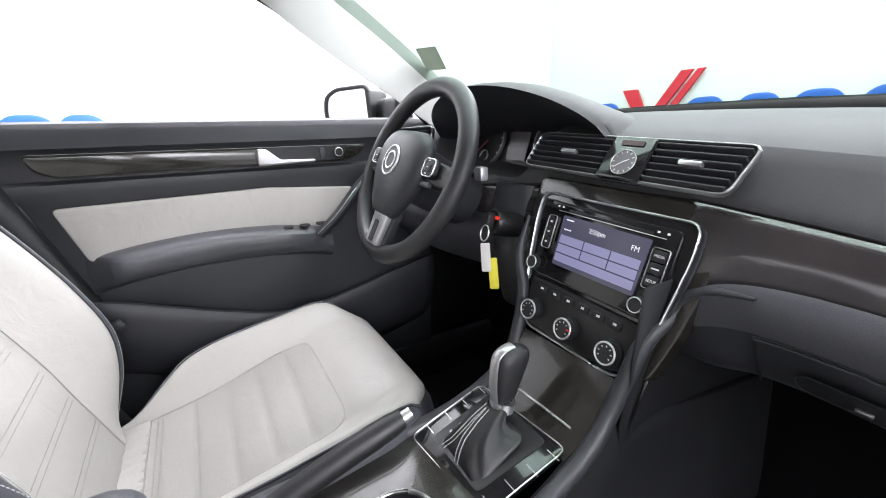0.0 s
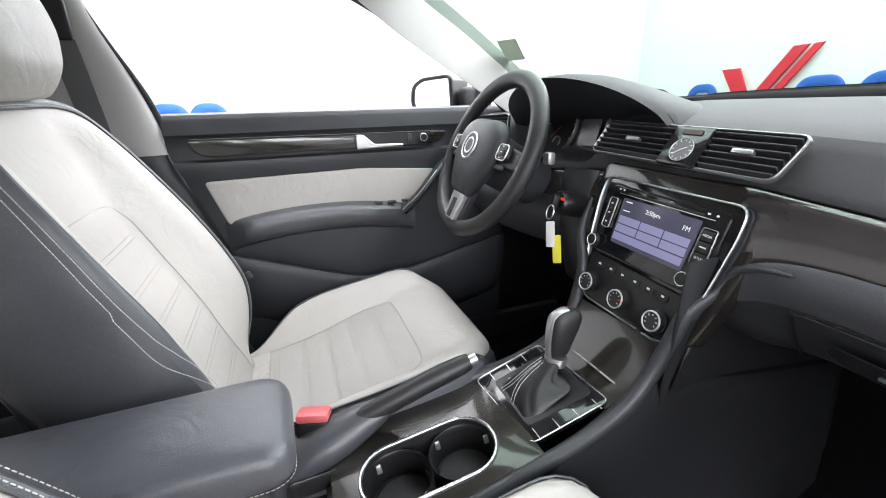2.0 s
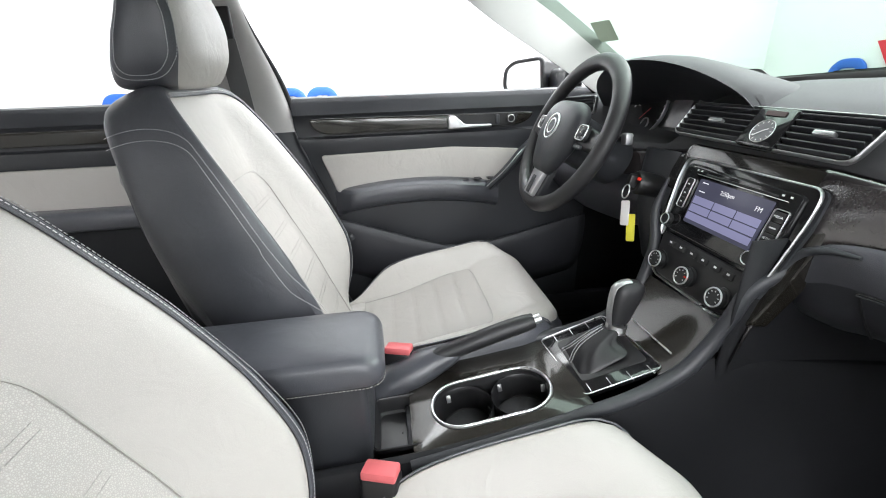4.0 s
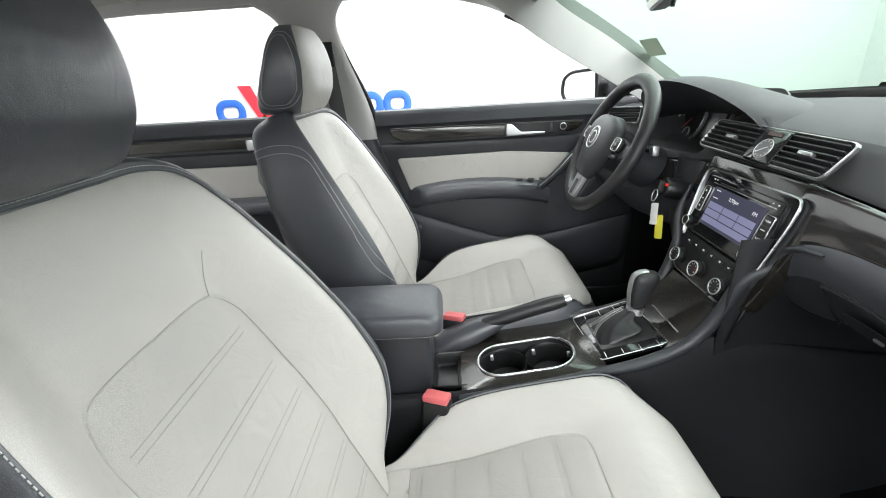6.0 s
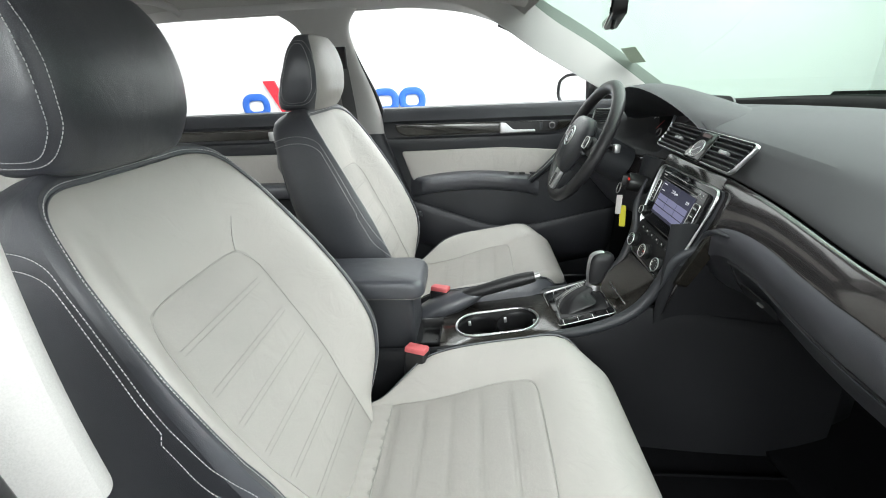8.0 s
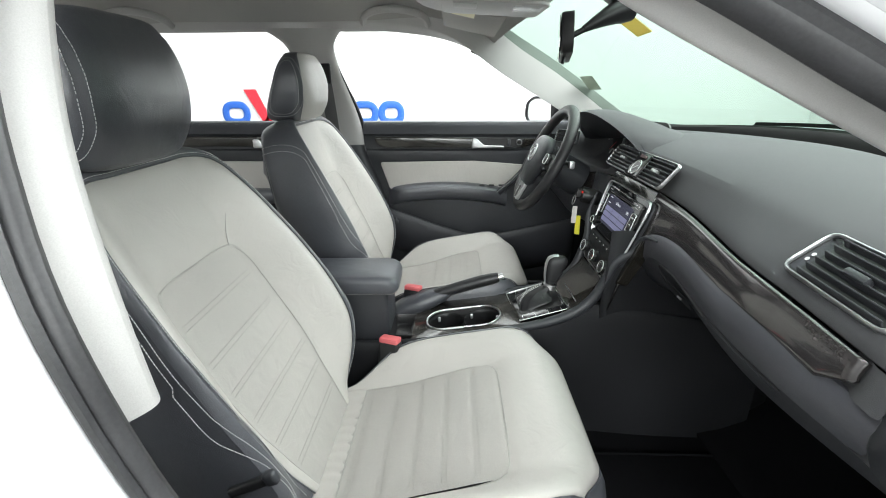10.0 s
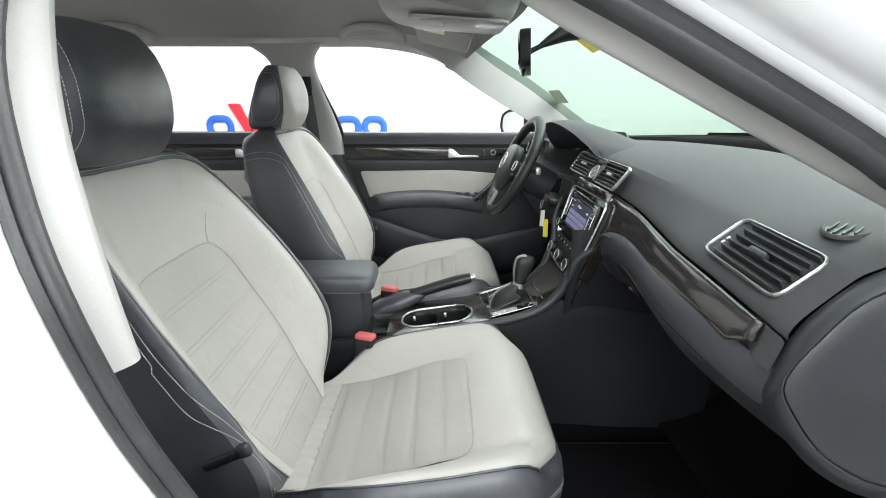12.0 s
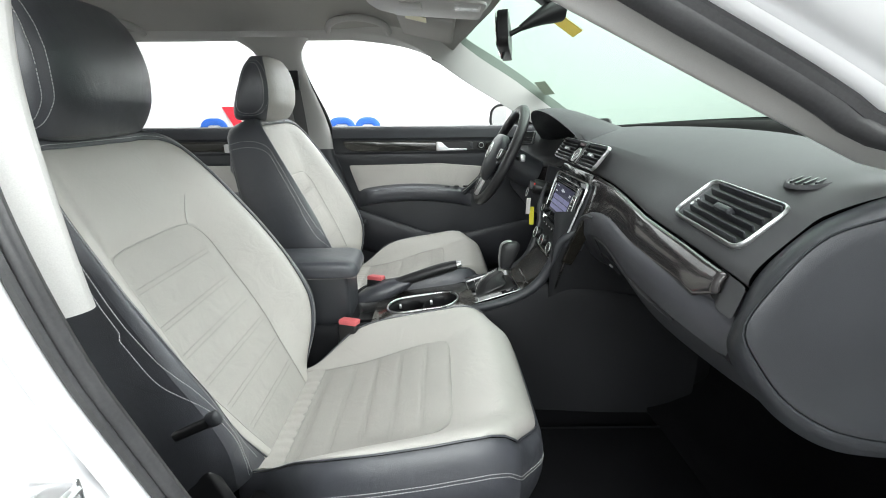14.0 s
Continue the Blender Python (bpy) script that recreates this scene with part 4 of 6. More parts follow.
part("glove_box_lip", tube([p + Vector((0, -0.0016, -0.0028)) for p in gl[2:]], 0.0014, 6), DARK_PLASTIC, dash)
LT = axes((0.275, 0.6615, 0.742), (1, -0.02, -0.03), (0, -0.50, 0.86))
latch = part("glove_box_latch", rim(rrect(0.095, 0.026, 0.012), 0.002, 0.0016, LT), FOOT_PLASTIC, dash, "recessed black glove box latch")
part("latch_well", plate(rrect(0.093, 0.024, 0.011), 0.0008, LT), FOOT_PLASTIC, latch, smooth=False)
part("latch_button", box((0.014, 0.005, 0.004), LT @ pose(0.008, -0.002, 0.003), 0.0015), CHROME, latch)
# ends of the dash: rounded cap, groove and removable cover
SEAM = spline([(0.90, 0.950), (0.80, 0.964), (0.74, 0.955), (0.700, 0.941), (0.671, 0.926), (0.640, 0.895), (0.622, 0.868), (0.613, 0.832), (0.606, 0.800), (0.616, 0.773), (0.632, 0.753), (0.679, 0.703), (0.731, 0.667), (0.78, 0.649), (0.90, 0.635)])
LID = spline([(0.90, 0.940), (0.80, 0.953), (0.74, 0.948), (0.698, 0.938), (0.664, 0.926), (0.642, 0.908), (0.621, 0.878), (0.602, 0.845), (0.598, 0.822), (0.614, 0.793), (0.658, 0.740), (0.715, 0.702), (0.753, 0.689), (0.80, 0.680), (0.90, 0.675)])
for sx in (1, -1):
    rows, lid = [], []
    for s in np.linspace(0, 1, 60):
        p, q = SEAM(s), LID(s)
        m1 = (p + q) / 2
        c = np.array((0.82, 0.80))
        n = (m1 - c) / np.linalg.norm(m1 - c)
        f = m1 + n * 0.004
        g = q * 0.75 + p * 0.25 + n * 0.003
        rows.append([(sx * 0.702, *(p - n * 0.008)), (sx * 0.7095, *(p + n * 0.000)), (sx * 0.713, *(p + n * 0.0022)), (sx * 0.726, *f), (sx * 0.734, *g), (sx * 0.738, *q), (sx * 0.7375, *(q - n * 0.0025)), (sx * 0.731, *(q - n * 0.003))])
        r1, r2 = q - n * 0.0042, q - n * 0.007
        lid.append([(sx * 0.731, *(q - n * 0.0036)), (sx * 0.7375, *r1), (sx * 0.7395, *r2)] + [(sx * (0.7395 + 0.006 * (1 - k * k)), *(c + (r2 - c) * k)) for k in (0.92, 0.7, 0.4, 0.05)])
    part("end_cap", grid(rows), DARK_PLASTIC, dash, "dark grey rounded dash end")
    part("side_cover", grid(lid), DARK_PLASTIC, dash, "dark grey removable dash end cover")


def vent(name, outline, m, slats, knobs, label, frame_mat=VENT_CHROME, depth=0.03, slat_clip=None, tilt=0, slat_mat=None):
    """An air vent: hollow dark body, bright frame, slats, knob on a slat."""
    v = part(name, plate(outline, 0.004, m @ pose(0, 0, -0.001)), BLACK_PLASTIC, dash, label, smooth=False)
    part("vent_frame", rim(outline, 0.0042, 0.008, m), frame_mat, v, "bright chrome vent frame")
    for (x0, x1, y) in slats:
        part("slat", box((x1 - x0, 0.012, 0.0022), m @ pose((x0 + x1) / 2, y, 0.006, 62 + tilt), 0.0008, 1), GLOVE_PLASTIC, v, smooth=False)
    for x, y in knobs:
        part("vent_knob", box((0.028, 0.007, 0.010), m @ pose(x, y, 0.010), 0.002), SILVER, v, "silver vent slider")
    return v


VC = axes((0, 0.692, 0.977), (1, 0, -0.045), (0, 0.031, 0.052))
VO = [(-0.178, 0.003), (-0.187, -0.058), (0.138, -0.058), (0.151, 0.003)]
slats = []
for k in range(6):
    y = -0.006 - 0.0095 * k
    xl, xr = -0.178 - 0.15 * (0.0 - y), 0.150 - 0.2 * (-y)
    slats += [(xl + 0.004, -0.032, y), (0.036, xr - 0.004, y)]
vc = vent("centre_vents", rpoly(VO, 0.012, 3), VC @ pose(0, 0, 0.004), slats, ((-0.10, -0.028), (0.088, -0.028)), "pair of black slatted air vents in one chrome frame")
ck = part("clock", plate(rpoly([(-0.030, 0.001), (-0.034, -0.060), (0.034, -0.060), (0.037, 0.001)], 0.004, 2), 0.016, VC @ pose(0, 0, 0.0), 0.003), PIANO, dash, "square black analogue dash clock")
part("clock_ring", rim(ring(0.018, 28), 0.0012, 0.002, VC @ pose(0.001, -0.036, 0.0155)), CHROME, ck)
part("clock_face", plate(ring(0.0175, 28), 0.0006, VC @ pose(0.001, -0.036, 0.016)), mat("grey_dial", (0.10, 0.10, 0.105), 0.4), ck)
for k in range(12):
    part("hour_mark", box((0.0009, 0.003, 0.0006), VC @ pose(0.001, -0.036, 0.0168) @ pose(0, 0, 0, 0, 0, 30 * k) @ pose(0, 0.0145, 0)), WHITE_INK, ck, smooth=False)
for a, l in ((-62, 0.009), (128, 0.014)):
    part("clock_pointer", box((0.0012, l, 0.0006), VC @ pose(0.001, -0.036, 0.0172) @ pose(0, 0, 0, 0, 0, a) @ pose(0, l / 2, 0)), WHITE_INK, ck, smooth=False)
part("warning_key", plate(rrect(0.034, 0.007, 0.001), 0.002, VC @ pose(0.003, -0.008, 0.0155)), mat("dull_red_key", (0.05, 0.03, 0.03), 0.5), ck)

# passenger side vent
PV = axes((0.600, 0.666, 0.916), (0.146, -0.009, -0.013), (0, 0.047, 0.043)) @ pose(0.003, -0.003, -0.003) @ Matrix.Diagonal((1.0, 1.04, 1, 1))
SO = rpoly([(-0.076, 0.030), (-0.074, -0.034), (0.075, -0.034), (0.070, 0.031)], 0.014, 4)
vent("side_vent", SO, PV @ pose(0, 0, 0.010), [(-0.052, 0.066, 0.023 - 0.0105 * k) for k in range(6)], (), "black slatted passenger side air vent with a chrome frame", tilt=8)
part("vent_knob", box((0.030, 0.009, 0.012), PV @ pose(0.005, -0.004, 0.020), 0.003), DARK_PLASTIC, dash, "black vent slider")
part("vent_pod", plate(rpoly([(-0.073, 0.026), (-0.072, -0.031), (-0.054, -0.031), (-0.052, 0.026)], 0.006, 3), 0.009, PV @ pose(0, 0, 0.004), 0.002), KNEE_PLASTIC, dash, "dark pod with the vent wheel")
for k in range(2):
    part("vent_dot", plate(ring(0.0026, 10), 0.001, PV @ pose(-0.062, -0.004 - 0.008 * k, 0.014)), WHITE_INK, dash, smooth=False)
PV2 = axes((-0.602, 0.652, 0.982), (0.146, 0.045, 0.004), (0, 0.015, 0.045)) @ Matrix.Diagonal((1.0, 0.72, 1, 1))
vent("side_vent", SO, PV2 @ pose(0, 0, 0.006), [(-0.066, 0.066, 0.023 - 0.0105 * k) for k in range(6)], (), "black slatted driver side air vent with a chrome frame")
# small defroster
ov = [(0.054 * math.cos(a), 0.022 * math.sin(a)) for a in np.linspace(0, 2 * math.pi, 28, endpoint=False)]
DF = axes((0.617, 0.745, 0.957), (-0.55, 0.83, 0.07), (-0.8, -0.5, -0.02))
df = part("defroster_grille", plate(ov, 0.003, DF), BLACK_PLASTIC, dash, "small oval defroster grille")
part("defroster_rim", rim(ov, 0.004, 0.005, DF), DASH_SOFT, df)
for k in range(4):
    w = 0.050 * math.sqrt(max(0.05, 1 - ((k - 1.5) / 2.3) ** 2))
    part("defroster_slat", box((2 * w, 0.002, 0.003), DF @ pose(0, (k - 1.5) * 0.0078, 0.005)), DARK_PLASTIC, df, smooth=False)

# cluster hood
rows = []
for s in np.linspace(0, 1, 33):
    x = -0.552 + 0.512 * s
    h = math.sin(math.pi * min(1, max(0, s))) ** 0.45
    y0 = 0.612 + 0.085 * (1 - h)
    base = crest(x) - Vector((0, 0, 0.012 * (1 - h)))
    zt = base.z + 0.088 * h
    rows.append([(x, 0.95, base.z - 0.01), (x, 0.86, base.z + 0.035 * h), (x, 0.76, base.z + 0.070 * h), (x, 0.69, zt + 0.004 * h), (x, y0 + 0.014, zt - 0.001), (x, y0, zt - 0.006), (x, y0 + 0.012, zt - 0.012), (x, 0.72, base.z + 0.05 * h - 0.02), (x, 0.82, base.z - 0.02)])
part("cluster_hood", grid([r[:6] for r in rows]), DASH_SOFT, dash, "dark hooded cowl over the instruments", mods=[subd(1)])
part("hood_lining", grid([[(r[5][0], r[5][1] + 0.0005, r[5][2] - 0.0005)] + r[6:] for r in rows]), DARK_PLASTIC, dash, "dark lining under the cowl")
cl = part("gauge_panel", plate(rrect(0.40, 0.16, 0.05), 0.006, axes((-0.349, 0.792, 0.970), (1, 0, 0), (0, 0.3, 0.95))), BLACK_PLASTIC, dash, "black gauge panel with round dials")
for cx in (-0.233, -0.465):
    G = axes((cx, 0.782, 0.970), (1, 0, 0), (0, 0.3, 0.95))
    part("dial_ring", rim(ring(0.064, 36), 0.004, 0.008, G), SILVER, cl, "silver dial ring")
    for k in range(13):
        a = 210 - 20 * k
        part("dial_mark", box((0.0026, 0.009, 0.0008), G @ pose(0, 0, 0.001) @ pose(0, 0, 0, 0, 0, a - 90) @ pose(0, 0.054, 0)), WHITE_INK, cl, smooth=False)
    part("dial_pointer", box((0.0022, 0.044, 0.001), G @ pose(0, 0, 0.003) @ pose(0, 0, 0, 0, 0, 130) @ pose(0, 0.018, 0)), RED, cl, smooth=False)
    part("small_dial", rim(ring(0.014, 20), 0.003, 0.004, G @ pose(0.0, -0.036, 0.001)), SILVER, cl)
part("trip_display", plate(rrect(0.060, 0.085, 0.003), 0.003, axes((-0.349, 0.782, 0.972), (1, 0.05, 0), (0, 0.3, 0.95))), mat("grey_display", (0.10, 0.09, 0.10), 0.2), cl, "small grey display")

# centre stack
BZ = rpoly([(-0.137, 0.203), (0.137, 0.207), (0.139, 0.16), (0.128, 0.06), (0.112, -0.02), (0.085, -0.033), (-0.085, -0.033), (-0.104, -0.02), (-0.128, 0.08), (-0.139, 0.16)], 0.018, 4)
part("stack_body", plate([(x * 1.03, y * 1.0) for x, y in BZ], 0.05, STK @ pose(0, 0, -0.055)), DARK_PLASTIC, dash)
part("stack_surround", plate([(x * 1.2 - 0.003, y * 1.0 + 0.028 * smooth01((y - 0.1) / 0.1)) for x, y in BZ], 0.03, STK @ pose(0, 0, -0.042), 0.004), TRIM_GLOSS, dash, "dark gloss panel round the stack")
st = part("stack_panel", plate(BZ, 0.004, STK @ pose(0, 0, -0.004), 0.001), PIANO, dash, "gloss black centre stack panel")
part("stack_frame", rim(BZ, 0.0036, 0.005, STK @ pose(0, 0, -0.001)), CHROME, st, "slim chrome frame")
radio = thing("car_radio", STK @ Vector((0.006, 0.13, 0)), "black touchscreen car radio with lit display in the dash", "car radio")
part("radio_body", plate(rpoly([(-0.108, 0.192), (0.120, 0.192), (0.122, 0.062), (-0.114, 0.062)], 0.008, 3), 0.010, STK @ pose(0, 0, -0.002), 0.003), PIANO, radio, "gloss black radio front")
part("disc_slot", box((0.15, 0.0045, 0.002), STK @ pose(0.008, 0.1805, 0.008), 0.001), BLACK_PLASTIC, radio)
part("slot_lip", box((0.19, 0.0012, 0.0015), STK @ pose(0.008, 0.1775, 0.0085)), CHROME, radio, smooth=False)
scr = part("radio_screen", plate(rpoly([(-0.072, 0.172), (0.086, 0.172), (0.084, 0.089), (-0.068, 0.089)], 0.003, 2), 0.003, STK @ pose(0, 0, 0.008)), SCREEN, radio, "lit touchscreen", smooth=False)
for r in range(2):
    for c in range(3):
        part("screen_key", plate(rrect(0.0475, 0.0135, 0.001), 0.0004, STK @ pose(-0.0425 + 0.0498 * c, 0.1335 - 0.0155 * r, 0.011)), KEYS_LIT, scr, smooth=False)
part("screen_key", plate(rrect(0.147, 0.013, 0.001), 0.0004, STK @ pose(0.0073, 0.1025, 0.011)), KEYS_LIT, scr, smooth=False)
words("screen_words", "2:50pm", 0.0105, STK @ pose(0.000, 0.1585, 0.0112), LIT_INK, scr)
words("screen_words", "FM", 0.011, STK @ pose(0.067, 0.1535, 0.0112), LIT_INK, scr)
for k in range(2):
    part("screen_bar", box((0.015, 0.002, 0.0004), STK @ pose(-0.056, 0.166 - 0.016 * k, 0.0112)), LIT_INK, scr, smooth=False)
for k in range(3):
    part("radio_key", plate(rrect(0.0135, 0.0155, 0.002), 0.004, STK @ pose(-0.0935, 0.156 - 0.0175 * k, 0.008), 0.001), BLACK_PLASTIC, radio, "black radio key")
    part("key_mark", box((0.005, 0.003, 0.0004), STK @ pose(-0.0935, 0.156 - 0.0175 * k, 0.0122)), WHITE_INK, radio, smooth=False)
    part("radio_key", plate(rrect(0.020, 0.0155, 0.002), 0.004, STK @ pose(0.1035, 0.153 - 0.0175 * k, 0.008), 0.001), BLACK_PLASTIC, radio, "black radio key")
    if k == 1:
        part("key_mark", box((0.011, 0.0022, 0.0004), STK @ pose(0.1035, 0.153 - 0.0175 * k, 0.0122)), WHITE_INK, radio, smooth=False)
    else:
        words("key_words", ("MEDIA", "", "SETUP")[k], 0.0052, STK @ pose(0.1035, 0.153 - 0.0175 * k, 0.0122), WHITE_INK, radio)
for x, w, y in ((-0.0935, 0.018, 0.1385), (0.1035, 0.0245, 0.1355)):
    part("key_frame", rim(rrect(w, 0.057, 0.004, cx=x, cy=y), 0.0014, 0.003, STK @ pose(0, 0, 0.009)), CHROME, radio, "thin chrome key surround")
for k in range(4):
    part("slot_mark", box((0.004, 0.003, 0.0004), STK @ pose((-0.090, -0.080, 0.090, 0.104)[k], 0.1845, 0.0085)), WHITE_INK, radio, smooth=False)


def knob(x, y, r, h, parent, z0=0.004, label="black knob with a chrome ring"):
    k = part("knob", lathe([(r * 1.12, 0), (r * 1.12, h * 0.35), (r * 1.0, h * 0.4), (r * 0.95, h * 0.9), (r * 0.86, h), (r * 0.3, h), (0.0004, h)], 28, STK @ pose(x, y, z0)), BLACK_PLASTIC, parent, label)
    part("knob_ring", rim(ring(r * 0.92, 28), r * 0.18, 0.002, STK @ pose(x, y, z0 + h - 0.0008)), CHROME, k)
    return k


for x, y in ((-0.107, 0.079), (0.096, 0.081)):
    knob(x, y, 0.0115, 0.014, radio)
climate = thing("climate_control", STK @ Vector((0, 0, 0)), "black climate control panel with three round knobs", "climate control")
part("climate_panel", plate(rpoly([(-0.108, 0.055), (0.116, 0.055), (0.104, -0.018), (0.08, -0.027), (-0.08, -0.027), (-0.098, -0.018)], 0.01, 3), 0.006, STK @ pose(0, 0, -0.001), 0.002), BLACK_PLASTIC, climate, "matte black panel")
for i, x in enumerate((-0.08, -0.001, 0.080)):
    k = knob(x, 0.0, 0.0175, 0.018, climate, 0.004)
    for j in range(7):
        a = -120 + 40 * j
        part("knob_mark", box((0.0014, 0.003, 0.0004), STK @ pose(x, 0, 0.0222) @ pose(0, 0, 0, 0, 0, a) @ pose(0, 0.0105, 0)), WHITE_INK, k, smooth=False)
    if i == 1:
        part("knob_mark", box((0.010, 0.002, 0.0006), STK @ pose(x + 0.013, 0.002, 0.0222)), RED_INK, k, smooth=False)
for j, x in enumerate(np.linspace(-0.075, 0.072, 6)):
    part("climate_key", plate(rrect(0.022, 0.012, 0.002), 0.003, STK @ pose(x, 0.040, 0.004), 0.001), BLACK_PLASTIC, climate, "black climate key")
    part("key_mark", box((0.006, 0.0035, 0.0004), STK @ pose(x, 0.041, 0.0072)), WHITE_INK, climate, smooth=False)
part("lamp_strip", box((0.10, 0.005, 0.003), STK @ pose(0.0, -0.0405, -0.002), 0.001), BLACK_PLASTIC, st)
for k in range(8):
    part("strip_bar", box((0.006, 0.0022, 0.0006), STK @ pose(-0.03 + 0.008 * k, -0.0405, 0.0)), AMBER_INK if k == 7 else WHITE_INK, st, smooth=False)

# ---- centre console ----
con = thing("centre_console", (0, 0.25, 0.245), "dark plastic centre console with gloss brown trim", "console")
TOPZ = lut([(-0.3, 0.50), (0.1, 0.512), (0.25, 0.531), (0.40, 0.552), (0.47, 0.568), (0.53, 0.598), (0.60, 0.66)])
HW = lut([(-0.3, 0.105), (0.1, 0.100), (0.25, 0.095), (0.40, 0.090), (0.52, 0.082), (0.60, 0.080), (0.75, 0.10)])
for sx in (-1, 1):
    rows = []
    for y in list(np.linspace(-0.30, 0.40, 15)) + [0.44, 0.48, 0.52, 0.55, 0.60, 0.70, 0.85, 1.0]:
        z = min(TOPZ(y), 0.625 - 0.15 * max(0, y - 0.56))
        w = HW(y) + (0.035 if sx < 0 else 0.0)
        rows.append([(sx * (w + e), y, max(z + dz, 0.235)) for e, dz in [(0.03, -0.40), (0.025, -0.2), (0.012, -0.06), (0.008, -0.014), (0.0, 0.004), (-0.012, 0.006), (-0.022, -0.003), (-0.026, -0.030)]])
    # Base colour holds the footwell shade as well as dark plastic.
    part("console_side", grid(rows), FOOT_PLASTIC, con, "dark grained console side with footwell shade in its colour", mods=[subd(1)])
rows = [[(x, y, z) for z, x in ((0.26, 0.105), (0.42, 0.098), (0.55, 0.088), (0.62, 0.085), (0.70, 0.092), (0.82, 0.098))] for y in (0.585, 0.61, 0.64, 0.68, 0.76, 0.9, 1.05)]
part("console_wall", grid(rows), FOOT_PLASTIC, con, "dark grained wall beside the footwell, shade in its colour", mods=[solid(0.004, 1)])
CUP = pose(0.010, 0.244, 0.538, 8)
# rounded rails from the console up both sides of the stack
for sx in (1, -1):
    top = [(x, face_y(x, TRIM_BOT(x)) - 0.003 * k, TRIM_BOT(x) - 0.005 - 0.003 * k) for k, x in enumerate((0.106, 0.116, 0.132, 0.155, 0.185))] if sx > 0 else [(0.106, 0.606, 0.80), (0.104, 0.622, 0.862)]
    pts = [(0.101, 0.10, 0.507), (0.097, 0.25, 0.529), (0.091, 0.38, 0.553), (0.086, 0.46, 0.569), (0.082, 0.53, 0.598), (0.080, 0.570, 0.638), (0.085, 0.592, 0.690), (0.094, 0.606, 0.74)] + top
    pts = [(x + (0.035 if sx < 0 else 0.0), y, z) for x, y, z in pts]
    part("console_rail", sweep(sample(spline([(sx * x, y, z) for x, y, z in pts]), 46), ring(0.013, 12, 0.011), up=(1, 0, 0), scale=lut([(0, 0.7), (0.3, 0.9), (0.6, 1.1), (0.8, 0.95), (0.92, 0.6), (1, 0.2)])), DARK_PLASTIC, con, "dark rounded console rail")
# gloss top with the cup holder cut out
so = rrect(0.108, 0.205, 0.052, 8)
rows = []
for k in (0.0, 0.06, 0.5, 1.0):
    row = []
    for x, y in so:
        p = CUP @ Vector((x, y, 0.001))
        m_ = max(abs(x) / 0.088, abs(y) / 0.145)
        bx, by = x / m_, y / m_ + 0.25
        hw = HW(by) - 0.02
        q = Vector((bx / 0.088 * (hw + 0.0305) - 0.0175, by, TOPZ(by) + 0.003))
        row.append(p.lerp(q, k))
    rows.append(row)
part("console_top", grid(rows, close_v=True), TRIM_GLOSS, con, "dark brown gloss console top")
cup_out = rrect(0.108, 0.205, 0.052, 8)
part("cup_holder_rim", rim(cup_out, 0.0058, 0.005, CUP), CHROME, con, "oval chrome cup holder rim")
tub = [[CUP @ Vector((x * k, y * k2, z)) for x, y in cup_out] for k, k2, z in ((1.0, 1.0, 0.002), (0.96, 0.98, -0.004), (0.93, 0.96, -0.05), (0.85, 0.92, -0.056), (0.02, 0.02, -0.056))]
part("cup_holder_tub", grid(tub, close_v=True, cap=False), BLACK_PLASTIC, con, "deep black cup holder tub")
part("cup_divider", box((0.092, 0.016, 0.024), CUP @ pose(0, 0.0, -0.046), 0.007, 3), BLACK_PLASTIC, con, "low black bridge between the cup wells")
for y in (-0.050, 0.050):
    part("cup_well", lathe([(0.047, -0.055), (0.0485, -0.020), (0.0490, -0.010), (0.0505, -0.008), (0.0515, -0.012), (0.0515, -0.050)], 32, CUP @ pose(0, y, 0), cap=False), BLACK_PLASTIC, con, "round black cup well")
    part("cup_mat", lathe([(0.041, -0.055), (0.041, -0.052), (0.030, -0.0515), (0.0005, -0.0515)], 28, CUP @ pose(0, y, 0)), RUBBER, con, "round black rubber cup mat")
for x, y in ((-0.038, -0.072), (0.036, -0.018), (-0.036, 0.022), (-0.010, 0.094)):
    part("cup_tab", box((0.004, 0.008, 0.014), CUP @ pose(x, y, -0.018, 0, 14 if x > 0 else -14), 0.0015), SILVER, con, "small silver cup tab")
tray = rrect(0.115, 0.085, 0.010, 3)
TRAY = pose(0.012, 0.088, 0.512, 3)
rows = [[TRAY @ Vector((x * k, y * k, z)) for x, y in tray] for k, z in ((1.04, -0.002), (1.04, 0.004), (1.0, 0.005), (0.97, 0.002), (0.93, -0.022), (0.86, -0.026), (0.02, -0.026))]
part("coin_tray", grid(rows, close_v=True), BLACK_PLASTIC, con, "small open black tray")
part("tray_step", box((0.098, 0.028, 0.014), TRAY @ pose(0, 0.022, -0.018), 0.004, 2), DARK_PLASTIC, con, "raised step in the tray")
SP = axes((-0.028, 0.386, 0.553), (1, 0, -0.03), (0, 0.126, 0.044))
sp_out = rpoly([(-0.088, -0.010), (0.080, 0.003), (0.088, 0.138), (-0.086, 0.126)], 0.012, 3)
pl = part("shift_plate", plate(sp_out, 0.008, SP @ pose(0, 0, -0.008), 0.001), PIANO, con, "gloss black shift plate")
part("shift_plate_frame", rim(sp_out, 0.0018, 0.002, SP), CHROME, pl, "slim chrome frame")
inner = rpoly([(-0.062, 0.014), (0.052, 0.014), (0.062, 0.128), (-0.060, 0.128)], 0.008, 2)
part("shift_plate_inset", plate(inner, 0.0015, SP, 0.0005), BLACK_PLASTIC, pl, smooth=False)
